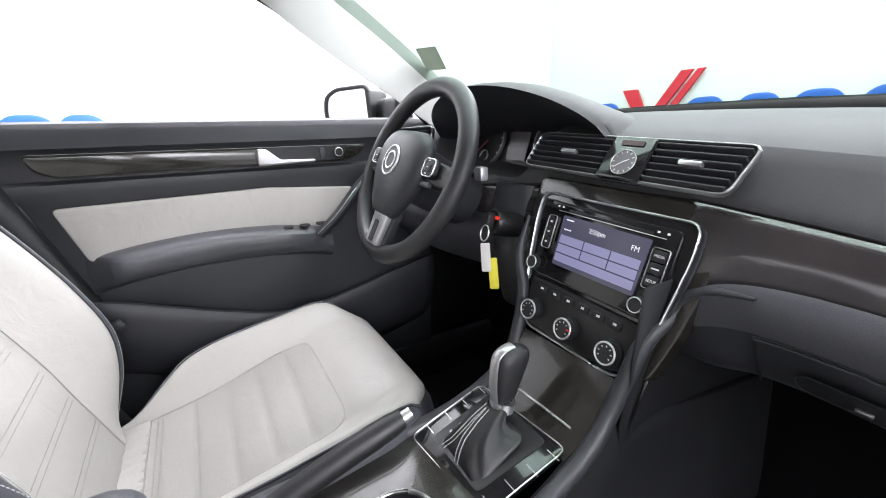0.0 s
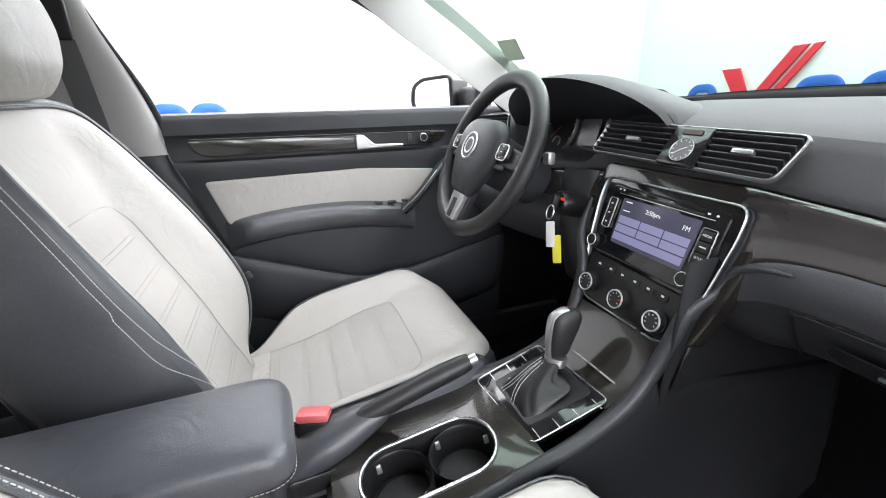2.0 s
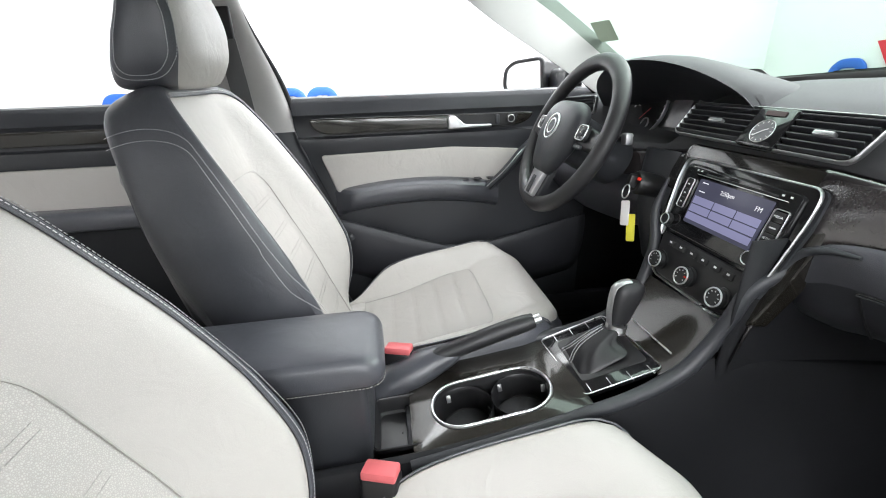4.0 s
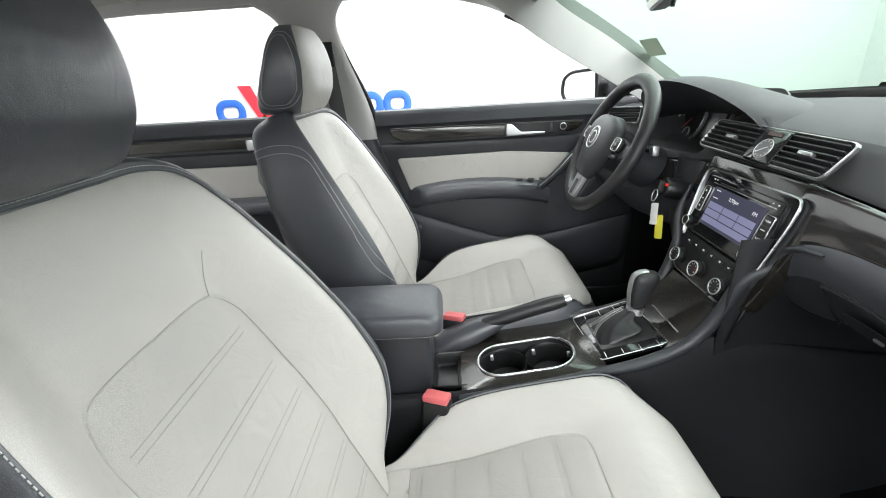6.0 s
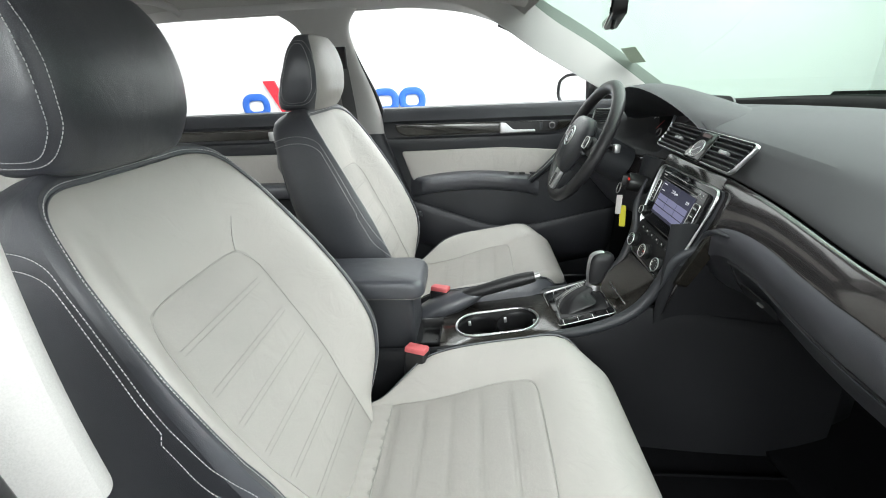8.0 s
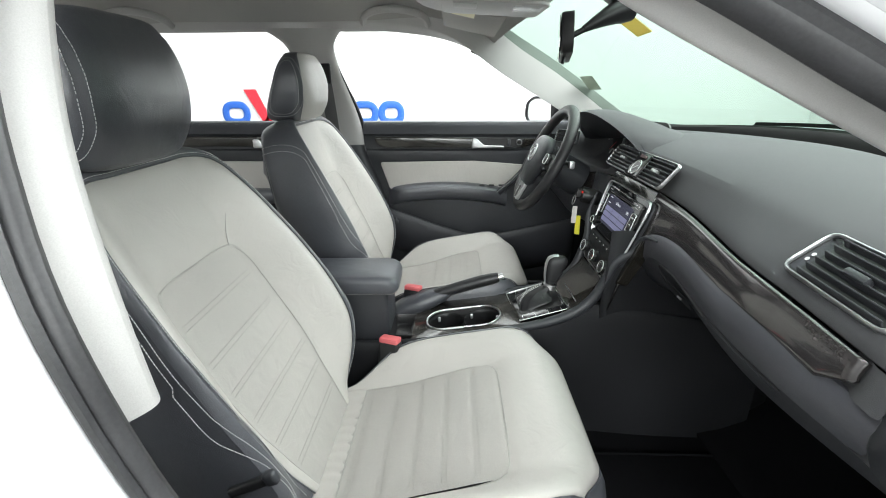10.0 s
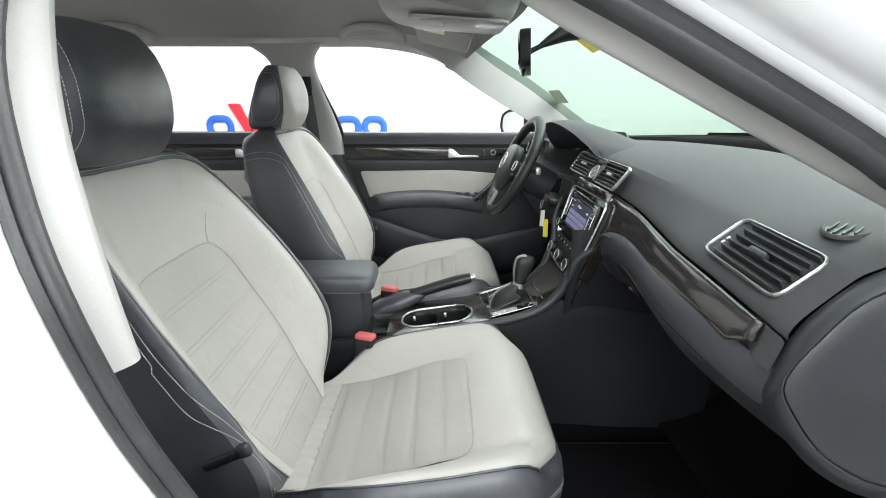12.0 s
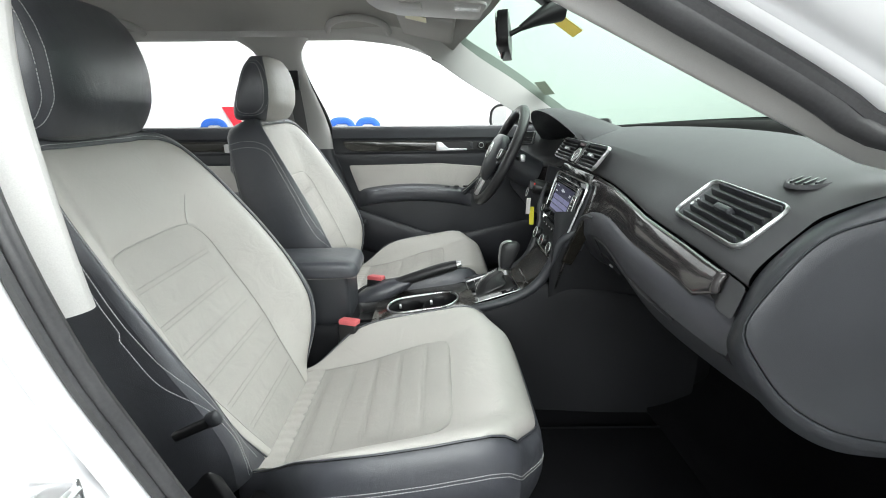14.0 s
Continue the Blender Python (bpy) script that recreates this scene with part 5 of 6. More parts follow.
for sx, xx in ((-1, -0.078), (1, 0.070)):
    for k in range(4):
        part("plate_mark", box((0.022, 0.0012, 0.001), SP @ pose(xx + (0.004 * k if sx > 0 else 0), 0.018 + 0.034 * k, 0.0005)), SILVER, pl, smooth=False)
for k in range(4):
    part("gear_mark", box((0.004, 0.004, 0.0006), SP @ pose(-0.048, 0.04 + 0.018 * k, 0.0018)), WHITE_INK, pl, smooth=False)
# cubby lid below the stack
rows = [[(x, y, z) for x in np.linspace(-0.118, 0.083, 8)] for y, z in ((0.505, 0.588), (0.530, 0.606), (0.555, 0.634), (0.578, 0.660), (0.59, 0.68))]
part("cubby_lid", grid(rows), TRIM_GLOSS, con, "gloss dark cubby lid")
part("cubby_handle", box((0.11, 0.003, 0.004), pose(-0.005, 0.535, 0.613, 40), 0.001), CHROME, con)

# gear lever
gear = thing("gear_lever", SP @ Vector((0, 0.07, 0)), "black and silver gear lever with a pleated leather boot", "gear lever")
rows = []
base, top = SP @ Vector((-0.002, 0.062, 0.002)), Vector((-0.035, 0.482, 0.622))
for k, (w, d, lift) in enumerate(((0.047, 0.047, 0.0), (0.045, 0.045, 0.08), (0.034, 0.036, 0.26), (0.026, 0.028, 0.5), (0.020, 0.022, 0.76), (0.0155, 0.018, 1.0))):
    c0 = base.lerp(top, lift)
    c0.y -= 0.016 * math.sin(math.pi * lift)
    tilt = Vector((0, 0.126, 0.062)).normalized().lerp(Vector((0, 1, 0.1)), lift)
    row = []
    for j in range(44):
        a = 2 * math.pi * j / 44
        e = 2 / (6.5 - 0.85 * k)
        c, s_ = math.cos(a), math.sin(a)
        f = 1 + 0.11 * math.sin(a * 5 + k * 0.9) * math.sin(math.pi * k / 5)
        row.append(c0 + Vector((w * f * math.copysign(abs(c) ** e, c), 0, 0)) + tilt * (d * f * math.copysign(abs(s_) ** e, s_)))
    rows.append(row)
boot = part("boot", grid(rows, close_v=True), RIM_LEATHER, gear, "black pleated leather boot", mods=[subd(1)])
for jj, dx in ((33, -0.004), (33, 0.004), (29, 0.0), (29, 0.007)):
    tagged(part("stitching", stitches([Vector(r[jj]) + Vector((dx * (1 - 0.3 * i / 5), -0.0015, 0.0015)) for i, r in enumerate(rows)], 0.005, 0.0012, 0.0006), THREAD, gear), kind="stuff")
ks = []
for (y, z, w, d) in ((0.516, 0.640, 0.0150, 0.018), (0.517, 0.652, 0.0175, 0.022), (0.520, 0.672, 0.0195, 0.026), (0.524, 0.692, 0.021, 0.030), (0.528, 0.708, 0.0220, 0.033), (0.529, 0.720, 0.0215, 0.032), (0.528, 0.729, 0.018, 0.027), (0.526, 0.734, 0.010, 0.015), (0.525, 0.7355, 0.002, 0.003)):
    f = Vector((0, 0.97, 0.10))
    w, d = w * 0.88, d * 0.88
    ks.append([Vector((-0.035, y - 0.028, 0.624 + (z - 0.640) * 0.88)) + Vector((w * math.copysign(abs(math.cos(a)) ** 0.7, math.cos(a)), 0, 0)) + f * d * math.copysign(abs(math.sin(a)) ** 0.75, math.sin(a)) for a in np.linspace(0, 2 * math.pi, 32, endpoint=False)])
part("shift_knob", grid(ks, close_v=True, cap=True), RIM_LEATHER, gear, "rounded black knob", mods=[subd(1)])
sp_pts = [Vector((-0.035, y - 0.028 - d * 0.868, 0.624 + (z - 0.640) * 0.88)) for y, z, d in ((0.516, 0.640, 0.018), (0.520, 0.672, 0.026), (0.524, 0.692, 0.030), (0.528, 0.710, 0.033), (0.528, 0.726, 0.028), (0.526, 0.7345, 0.010), (0.530, 0.7355, 0.0))]
part("knob_spine", sweep(sample(spline(sp_pts), 18), ring(0.0085, 12, 0.003), up=(0, -1, 0.3)), SILVER, gear, "silver spine of the knob")
part("collar", tube([(-0.035, 0.484, 0.611), (-0.035, 0.487, 0.625)], 0.0185, 24), CHROME, gear, "chrome collar")

# parking brake
brake = thing("parking_brake", (-0.10, 0.2, 0.50), "black leather parking brake lever with a wrinkled boot", "parking brake")
part("brake_grip", tube(sample(spline([(-0.086, 0.14, 0.555), (-0.083, 0.21, 0.580), (-0.081, 0.28, 0.604), (-0.079, 0.347, 0.623)]), 14), 0.0165, 16, scale=lut([(0, 0.92), (0.3, 1.0), (0.8, 1.05), (0.97, 0.95), (1, 0.85)])), RIM_LEATHER, brake, "black leather grip")
part("brake_button", tube([(-0.079, 0.345, 0.6225), (-0.079, 0.360, 0.627)], 0.009, 14), CHROME, brake, "chrome release button")
rows = []
for y, z, w, h in ((0.015, 0.51, 0.034, 0.020), (0.05, 0.522, 0.042, 0.036), (0.09, 0.534, 0.042, 0.042), (0.13, 0.548, 0.038, 0.040), (0.165, 0.562, 0.030, 0.032), (0.20, 0.575, 0.022, 0.023), (0.212, 0.580, 0.019, 0.019)):
    rows.append([(-0.090 + w * math.cos(a) * (1 + 0.05 * math.sin(5 * a + y * 60) + 0.05 * math.sin(3 * a - y * 95)), y + 0.012 * math.sin(a), z - 0.012 + h * math.sin(a)) for a in np.linspace(0, 2 * math.pi, 24, endpoint=False)])
part("brake_boot", grid(rows, close_v=True, cap=True), BLACK_LEATHER, brake, "wrinkled black leather boot", mods=[subd(1)])
part("brake_slot", box((0.07, 0.30, 0.02), pose(-0.105, 0.13, 0.498, 3), 0.006), BLACK_PLASTIC, con)

# armrest
arm = thing("centre_armrest", (0.0, -0.1, 0.45), "black leather padded centre armrest on its box", "armrest")
o = rpoly([(-0.080, -0.32), (0.084, -0.32), (0.084, 0.076), (-0.080, 0.070)], 0.034, 6)
b = bm_new()
rows = []
for k, z in ((0.94, 0.640), (0.985, 0.643), (1.0, 0.650), (1.0, 0.664), (0.975, 0.677), (0.90, 0.686), (0.6, 0.690), (0.02, 0.691)):
    rows.append([(0.005 + (x - 0.005) * k, -0.12 + (y + 0.12) * k, z + 0.03 * (y - 0.08) * 0.3) for x, y in o])
part("armrest_pad", grid(rows, close_v=True, cap=True), BLACK_LEATHER, arm, "black leather armrest pad", mods=[subd(1)])
tagged(part("stitching", stitches([Vector(rows[1][i % len(o)]) + Vector((0, 0, -0.001)) + (Vector((rows[1][i % len(o)][0] - 0.005, rows[1][i % len(o)][1] + 0.12, 0)).normalized() * 0.001) for i in range(len(o) + 1)]), DARK_THREAD, arm), kind="stuff")
part("armrest_box", box((0.14, 0.36, 0.20), pose(0.003, -0.135, 0.55), 0.012, 3), DARK_PLASTIC, arm, "dark plastic armrest box")


def buckle(x, y, z, tilt, label):
    root = thing("seat_belt_buckle", (x, y, z - 0.1), label, "seat belt buckle", "belt buckles")
    m = pose(x, y, z, tilt, 0, 72)
    part("buckle_body", box((0.054, 0.032, 0.075), m @ pose(0, 0, -0.0445), 0.007, 3), BLACK_PLASTIC, root, "black buckle body")
    part("buckle_button", box((0.050, 0.030, 0.014), m @ pose(0, -0.001, -0.004), 0.004, 2), RED, root, "red release button")
    part("buckle_slot", box((0.034, 0.004, 0.004), m @ pose(0, 0.008, -0.0008), 0.001), BLACK_PLASTIC, root)
    part("buckle_stalk", box((0.03, 0.014, 0.12), m @ pose(0, 0, -0.13), 0.004), BLACK_PLASTIC, root)


buckle(0.131, 0.058, 0.545, -8, "black seat belt buckle with red button beside the passenger seat")
buckle(-0.113, 0.094, 0.576, -8, "black seat belt buckle with red button beside the driver seat")

# ---- steering wheel ----
wheel = thing("steering_wheel", (-0.368, 0.535, 0.945), "black leather steering wheel with silver spoke insert", "steering wheel")
WH = axes((-0.349, 0.508, 0.929), (1, 0, -0.05), (0, 0.43, 0.903))   # z towards the driver
R = 0.168
pts = [(R * math.cos(a), R * math.sin(a) * 0.985, 0) for a in np.linspace(0, 2 * math.pi, 72, endpoint=False)]
b = sweep(pts, ring(0.0185, 14, 0.0165), closed=True)
bmesh.ops.transform(b, matrix=WH, verts=b.verts)
rimo = part("wheel_rim", b, RIM_LEATHER, wheel, "black leather rim")
tagged(part("stitching", stitches([WH @ Vector(((R - 0.0168) * math.cos(a), (R - 0.0168) * math.sin(a) * 0.985, 0.003)) for a in np.linspace(0, 2 * math.pi, 160)], 0.004, 0.003, 0.0008), THREAD, wheel), kind="stuff")
hub = rpoly([(-0.092, 0.045), (-0.055, 0.070), (0.055, 0.070), (0.092, 0.045), (0.090, -0.02), (0.055, -0.075), (0.036, -0.098), (-0.036, -0.098), (-0.055, -0.075), (-0.090, -0.02)], 0.03, 4)
rows = []
for k, z in ((0.9, 0.0), (1.0, 0.008), (1.0, 0.018), (0.96, 0.028), (0.85, 0.035), (0.6, 0.040), (0.3, 0.042), (0.02, 0.0425)):
    rows.append([WH @ Vector((x * k, y * k, z)) for x, y in hub])
part("airbag_cover", grid(rows, close_v=True, cap=True), DARK_PLASTIC, wheel, "dark grained airbag cover", mods=[subd(1)])
part("badge_ring", rim(ring(0.0275, 36), 0.004, 0.003, WH @ pose(0, 0.004, 0.042)), CHROME, wheel, "round chrome badge")
part("badge", plate(ring(0.0265, 32), 0.0015, WH @ pose(0, 0.004, 0.042)), DARK_PLASTIC, wheel, "plain dark badge disc")
part("badge_bar", rim(ring(0.016, 28), 0.004, 0.0016, WH @ pose(0, 0.004, 0.0435)), CHROME, wheel)
for sx in (-1, 1):
    sp = rpoly([(sx * 0.07, 0.03), (sx * 0.175, 0.018), (sx * 0.178, -0.018), (sx * 0.07, -0.02)], 0.008, 3)
    if sx < 0:
        sp = sp[::-1]
    part("spoke", plate(sp, 0.018, WH @ pose(0, 0, -0.004), 0.006, 3), BLACK_PLASTIC, wheel, "dark side spoke")
    pod = part("switch_pod", plate(rrect(0.040, 0.034, 0.009, cx=sx * 0.108, cy=0.010), 0.008, WH @ pose(0, 0, 0.016), 0.003, 2), BLACK_PLASTIC, wheel, "black switch pod")
    part("pod_frame", rim(rrect(0.036, 0.030, 0.008, cx=sx * 0.108, cy=0.010), 0.0022, 0.002, WH @ pose(0, 0, 0.0235)), CHROME, pod, "silver switch surround")
    part("switch", plate(rrect(0.016, 0.014, 0.003, cx=sx * 0.108, cy=0.010), 0.003, WH @ pose(0, 0, 0.0235), 0.001), DARK_PLASTIC, pod)
    for k in range(3):
        part("switch_mark", box((0.005, 0.0016, 0.0005), WH @ pose(sx * 0.108, -0.001 + 0.011 * k, 0.0268)), WHITE_INK, pod, smooth=False)
    part("pod_key", plate(rrect(0.03, 0.010, 0.003, cx=sx * 0.106, cy=-0.018), 0.006, WH @ pose(0, 0, 0.014), 0.002), DARK_PLASTIC, wheel)
part("spoke_insert", plate(rpoly([(-0.030, -0.086), (-0.022, -0.155), (0.022, -0.155), (0.030, -0.086)], 0.006, 3), 0.014, WH @ pose(0, 0, 0.010), 0.004, 3), SILVER, wheel, "silver lower spoke insert")
part("insert_slot", plate(rpoly([(-0.008, -0.108), (-0.009, -0.150), (0.009, -0.150), (0.008, -0.108)], 0.003, 3), 0.002, WH @ pose(0, 0, 0.0235)), DARK_PLASTIC, wheel, smooth=False)
part("lower_spoke", plate(rpoly([(-0.036, -0.08), (-0.027, -0.175), (0.027, -0.175), (0.036, -0.08)], 0.006, 3), 0.016, WH @ pose(0, 0, -0.004), 0.005, 3), DARK_PLASTIC, wheel, "dark lower spoke")
part("column", sweep([WH @ Vector((0, 0, -0.01)), WH @ Vector((0, -0.005, -0.06)), WH @ Vector((0, -0.01, -0.14))], ring(0.06, 20, 0.055), up=(0, 0, 1)), DARK_PLASTIC, wheel, "dark steering column cover")
for sx, l in ((-1, 0.16), (1, 0.17)):
    s0, s1 = WH @ Vector((sx * 0.05, 0.02, -0.045)), WH @ Vector((sx * l, 0.03, -0.035))
    part("stalk", tube(sample(spline([s0, s0.lerp(s1, 0.5), s1]), 8), 0.007, 10), BLACK_PLASTIC, wheel, "black control stalk")
    part("stalk_tip", box((0.02, 0.016, 0.022), Matrix.Translation(s1), 0.004), SILVER if sx > 0 else BLACK_PLASTIC, wheel, "stalk tip")
# ignition
part("column_shroud", sweep(sample(spline([(-0.235, 0.68, 0.90), (-0.235, 0.67, 0.80), (-0.235, 0.70, 0.66)]), 10), ring(0.055, 16, 0.03), up=(0, -1, 0)), DARK_PLASTIC, dash, "dark panel below the column")
IG = axes((-0.206, 0.602, 0.842), (1, 0.0, 0), (0, 0.25, 0.97))
part("ignition_lock", lathe([(0.024, -0.05), (0.024, 0), (0.02, 0.006), (0.013, 0.006), (0.012, 0.001), (0.0005, 0.001)], 24, IG), BLACK_PLASTIC, dash, "black ignition lock with a chrome ring")
key = thing("car_key", (-0.216, 0.58, 0.75), "car key on a ring with white and yellow tags", "key")
part("key_head", plate(rrect(0.012, 0.03, 0.005), 0.02, IG @ pose(0, 0, 0.0), 0.003), BLACK_PLASTIC, key, "black key head")
part("key_dot", plate(rrect(0.010, 0.006, 0.002), 0.002, IG @ pose(0.014, 0.008, 0.006)), RED_INK, key)
part("key_ring", tube([IG @ Vector((0.004 + 0.011 * math.cos(a), -0.022 + 0.014 * math.sin(a), 0.02)) for a in np.linspace(0, 2 * math.pi, 24, endpoint=False)], 0.0015, 6, closed=True, up=(0, 1, 0)), CHROME, key, "steel key ring")
part("white_tag", plate(rrect(0.018, 0.052, 0.003), 0.0022, axes((-0.208, 0.585, 0.778), (0.85, 0.5, 0.15), (-0.2, 0.1, 1)), 0.0006), WHITE_TAG, key, "white card tag")
part("yellow_tag", plate(rrect(0.017, 0.058, 0.003), 0.002, axes((-0.198, 0.595, 0.748), (0.7, 0.7, 0.1), (-0.1, 0.05, 1)), 0.0006), YELLOW, key, "yellow plastic tag")

# ---- doors ----
ddoor = thing("driver_door", (-0.72, 0.2, 0.35), "dark driver door lining with a light grey insert", "car door")


def door_skin(y0, y1, lean=0.0):
    rows = []
    for z, x in ((1.035, -0.735), (1.03, -0.712), (1.015, -0.702), (0.985, -0.694), (0.978, -0.700), (0.95, -0.702), (0.925, -0.702), (0.918, -0.694), (0.90, -0.692), (0.88, -0.700), (0.80, -0.702), (0.76, -0.70), (0.68, -0.70), (0.55, -0.705), (0.40, -0.715), (0.33, -0.72)):
        ya = y0 + lean * max(0.0, 0.94 - z)
        rows.append([(x, y, z) for y in np.linspace(ya, y1, 14)])
    return grid(rows)


part("door_lining", door_skin(-0.156, 0.74, 0.38), DARK_PLASTIC, ddoor, "dark grained door lining")
DX = axes((-0.690, 0, 0), (0, 1, 0), (0, 0, 1))   # x forward, y up, z inwards
o = rpoly([(-0.112, 0.974), (0.55, 0.968), (0.53, 0.944), (0.50, 0.934), (-0.07, 0.931), (-0.10, 0.945)], 0.012, 4)
part("door_trim", plate(o, 0.012, DX @ pose(0, 0, -0.006), 0.004, 3), TRIM_GLOSS, ddoor, "dark gloss trim strip")
part("trim_bead", rim(o, 0.003, 0.003, DX @ pose(0, 0, 0.002)), BLACK_PLASTIC, ddoor)
o = rpoly([(-0.092, 0.872), (0.30, 0.878), (0.51, 0.862), (0.44, 0.768), (0.2, 0.772), (-0.02, 0.755), (-0.055, 0.76)], 0.012, 4)
part("door_insert", plate(o, 0.012, DX @ pose(0, 0, -0.008), 0.004, 3), LIGHT_LEATHER, ddoor, "light grey leather insert")
hr = part("handle_recess", plate(rpoly([(0.30, 0.968), (0.50, 0.968), (0.485, 0.935), (0.30, 0.935)], 0.008, 3), 0.004, DX @ pose(0, 0, 0.006)), BLACK_PLASTIC, ddoor, "black handle recess")
part("door_handle", plate(rpoly([(0.285, 0.968), (0.305, 0.968), (0.335, 0.942), (0.415, 0.940), (0.415, 0.932), (0.285, 0.930)], 0.006, 3), 0.014, DX @ pose(0, 0, 0.008), 0.004, 3), VENT_CHROME, ddoor, "chrome door handle")
part("mirror_switch", lathe([(0.013, 0), (0.013, 0.008), (0.009, 0.012), (0.0005, 0.012)], 20, DX @ pose(0.475, 0.953, 0.006)), BLACK_PLASTIC, ddoor, "round mirror switch")
part("switch_ring", rim(ring(0.010, 20), 0.002, 0.002, DX @ pose(0.475, 0.953, 0.0165)), CHROME, ddoor)
part("lock_switch", box((0.012, 0.026, 0.006), DX @ pose(0.435, 0.952, 0.010), 0.002), DARK_PLASTIC, ddoor)
rows = []
for t in np.linspace(0, 1, 22):
    y = -0.065 + 0.50 * t
    w = 0.062 * smooth01(t / 0.12) * (1 - 0.35 * smooth01((t - 0.75) / 0.25))
    z = 0.758 + 0.03 * math.sin(math.pi * t) ** 0.7
    rows.append([(-0.70, y, z + 0.006), (-0.70 + w * 0.7, y, z + 0.004), (-0.70 + w, y, z - 0.008), (-0.70 + w, y, z - 0.035), (-0.70 + w * 0.75, y, z - 0.062), (-0.70, y, z - 0.075)])
part("door_armrest", grid(rows), BLACK_LEATHER, ddoor, "padded black door armrest", mods=[subd(1)])
for k in range(3):
    part("window_switch", box((0.02, 0.022, 0.006), pose(-0.665, 0.33 + 0.04 * k, 0.782), 0.002), BLACK_PLASTIC, ddoor, "black window switch")
POCKET = lut([(-0.13, 0.70), (-0.044, 0.689), (0.066, 0.647), (0.185, 0.605), (0.298, 0.570), (0.387, 0.579), (0.536, 0.607), (0.75, 0.65)])
part("pull_grip", sweep(sample(spline([(-0.655, 0.40, 0.755), (-0.65, 0.45, 0.80), (-0.672, 0.515, 0.862), (-0.69, 0.55, 0.885)]), 12), ring(0.018, 10, 0.012)), DARK_PLASTIC, ddoor, "dark slanted pull grip")
part("grip_bead", tube(sample(spline([(-0.640, 0.392, 0.760), (-0.634, 0.44, 0.802), (-0.656, 0.505, 0.862), (-0.676, 0.54, 0.885)]), 14), 0.0018, 8), VENT_CHROME, ddoor, "slim bright bead along the grip")
rows = []
for t in np.linspace(0, 1, 16):
    y = -0.13 + 0.86 * t
    w = 0.055 * smooth01((t + 0.1) / 0.2) * (1 - 0.4 * smooth01((t - 0.6) / 0.4))
    z = POCKET(y)
    rows.append([(-0.70 + 0.6 * w, y, z - 0.006), (-0.70 + w, y, z), (-0.70 + w + 0.004, y, z - 0.02), (-0.70 + w, y, z - 0.12), (-0.715, y, z - 0.22)])
part("door_pocket", grid(rows), GLOVE_PLASTIC, ddoor, "dark plastic door pocket", mods=[subd(1), solid(0.006)])

rdoor = thing("rear_door", (-0.72, -0.7, 0.35), "dark rear door lining with a light grey insert", "car door")
part("door_lining", door_skin(-1.25, -0.215), DARK_PLASTIC, rdoor, "dark grained door lining")
part("lower_lining", plate(rpoly([(-1.24, 0.74), (-0.222, 0.74), (-0.222, 0.34), (-1.24, 0.34)], 0.02, 3), 0.008, DX @ pose(0, 0, -0.010), 0.003), FOOT_PLASTIC, rdoor, "black lower lining and map pocket")
o = rpoly([(-1.15, 0.974), (-0.24, 0.974), (-0.24, 0.936), (-1.12, 0.936)], 0.012, 4)
part("door_trim", plate(o, 0.012, DX @ pose(0, 0, -0.006), 0.004, 3), TRIM_GLOSS, rdoor, "dark gloss trim strip")
part("door_handle", plate(rpoly([(-0.605, 0.965), (-0.585, 0.965), (-0.56, 0.942), (-0.48, 0.940), (-0.48, 0.932), (-0.605, 0.930)], 0.006, 3), 0.014, DX @ pose(0, 0, 0.008), 0.004, 3), VENT_CHROME, rdoor, "chrome door handle")
o = rpoly([(-1.10, 0.875), (-0.30, 0.875), (-0.34, 0.76), (-1.10, 0.76)], 0.02, 4)
part("door_insert", plate(o, 0.012, DX @ pose(0, 0, -0.008), 0.004, 3), LIGHT_LEATHER, rdoor, "light grey leather insert")
part("door_armrest", box((0.07, 0.5, 0.06), pose(-0.665, -0.75, 0.735), 0.02, 3), BLACK_LEATHER, rdoor, "padded black door armrest")
part("pull_grip", sweep(sample(spline([(-0.655, -0.52, 0.75), (-0.65, -0.45, 0.80), (-0.68, -0.36, 0.88)]), 10), ring(0.018, 10, 0.012)), DARK_PLASTIC, rdoor, "dark slanted pull grip")

# ---- mirrors, handles, roof fittings ----
dm = thing("door_mirror", (-0.90, 0.66, 1.03), "black door mirror outside the driver window", "mirror")
MM = axes((-0.955, 0.597, 1.070), (0.87, 0.50, 0.0), (0, 0, 1)) @ Matrix.Diagonal((1.3, 1.0, 1, 1))
o = rpoly([(-0.062, 0.035), (-0.03, 0.056), (0.066, 0.060), (0.072, -0.055), (-0.05, -0.052), (-0.068, -0.02)], 0.016, 4)
part("mirror_housing", plate(o, 0.09, MM @ pose(0, 0, -0.095), 0.0), BLACK_PLASTIC, dm, "black mirror housing")
part("mirror_rim", rim(o, 0.013, 0.010, MM @ pose(0, 0, -0.005)), BLACK_PLASTIC, dm)
part("mirror_glass", plate([(x * 0.93, y * 0.93) for x, y in o], 0.002, MM @ pose(0, 0, -0.003)), MIRROR, dm, "silvered mirror glass", smooth=False)
part("mirror_foot", box((0.16, 0.06, 0.07), pose(-0.82, 0.70, 1.06), 0.02, 3), BLACK_PLASTIC, dm, "black mirror foot")

rm = thing("rear_view_mirror", (0.03, 0.5, 1.25), "black rear view mirror on the windscreen", "mirror")
RM = axes((0.005, 0.446, 1.232), (0.977, -0.21, 0.02), (0, -0.06, 1))
part("mirror_shell", plate(rrect(0.225, 0.076, 0.026, 6), 0.024, RM @ pose(0, 0, -0.026), 0.004), BLACK_PLASTIC, rm, "black mirror shell")
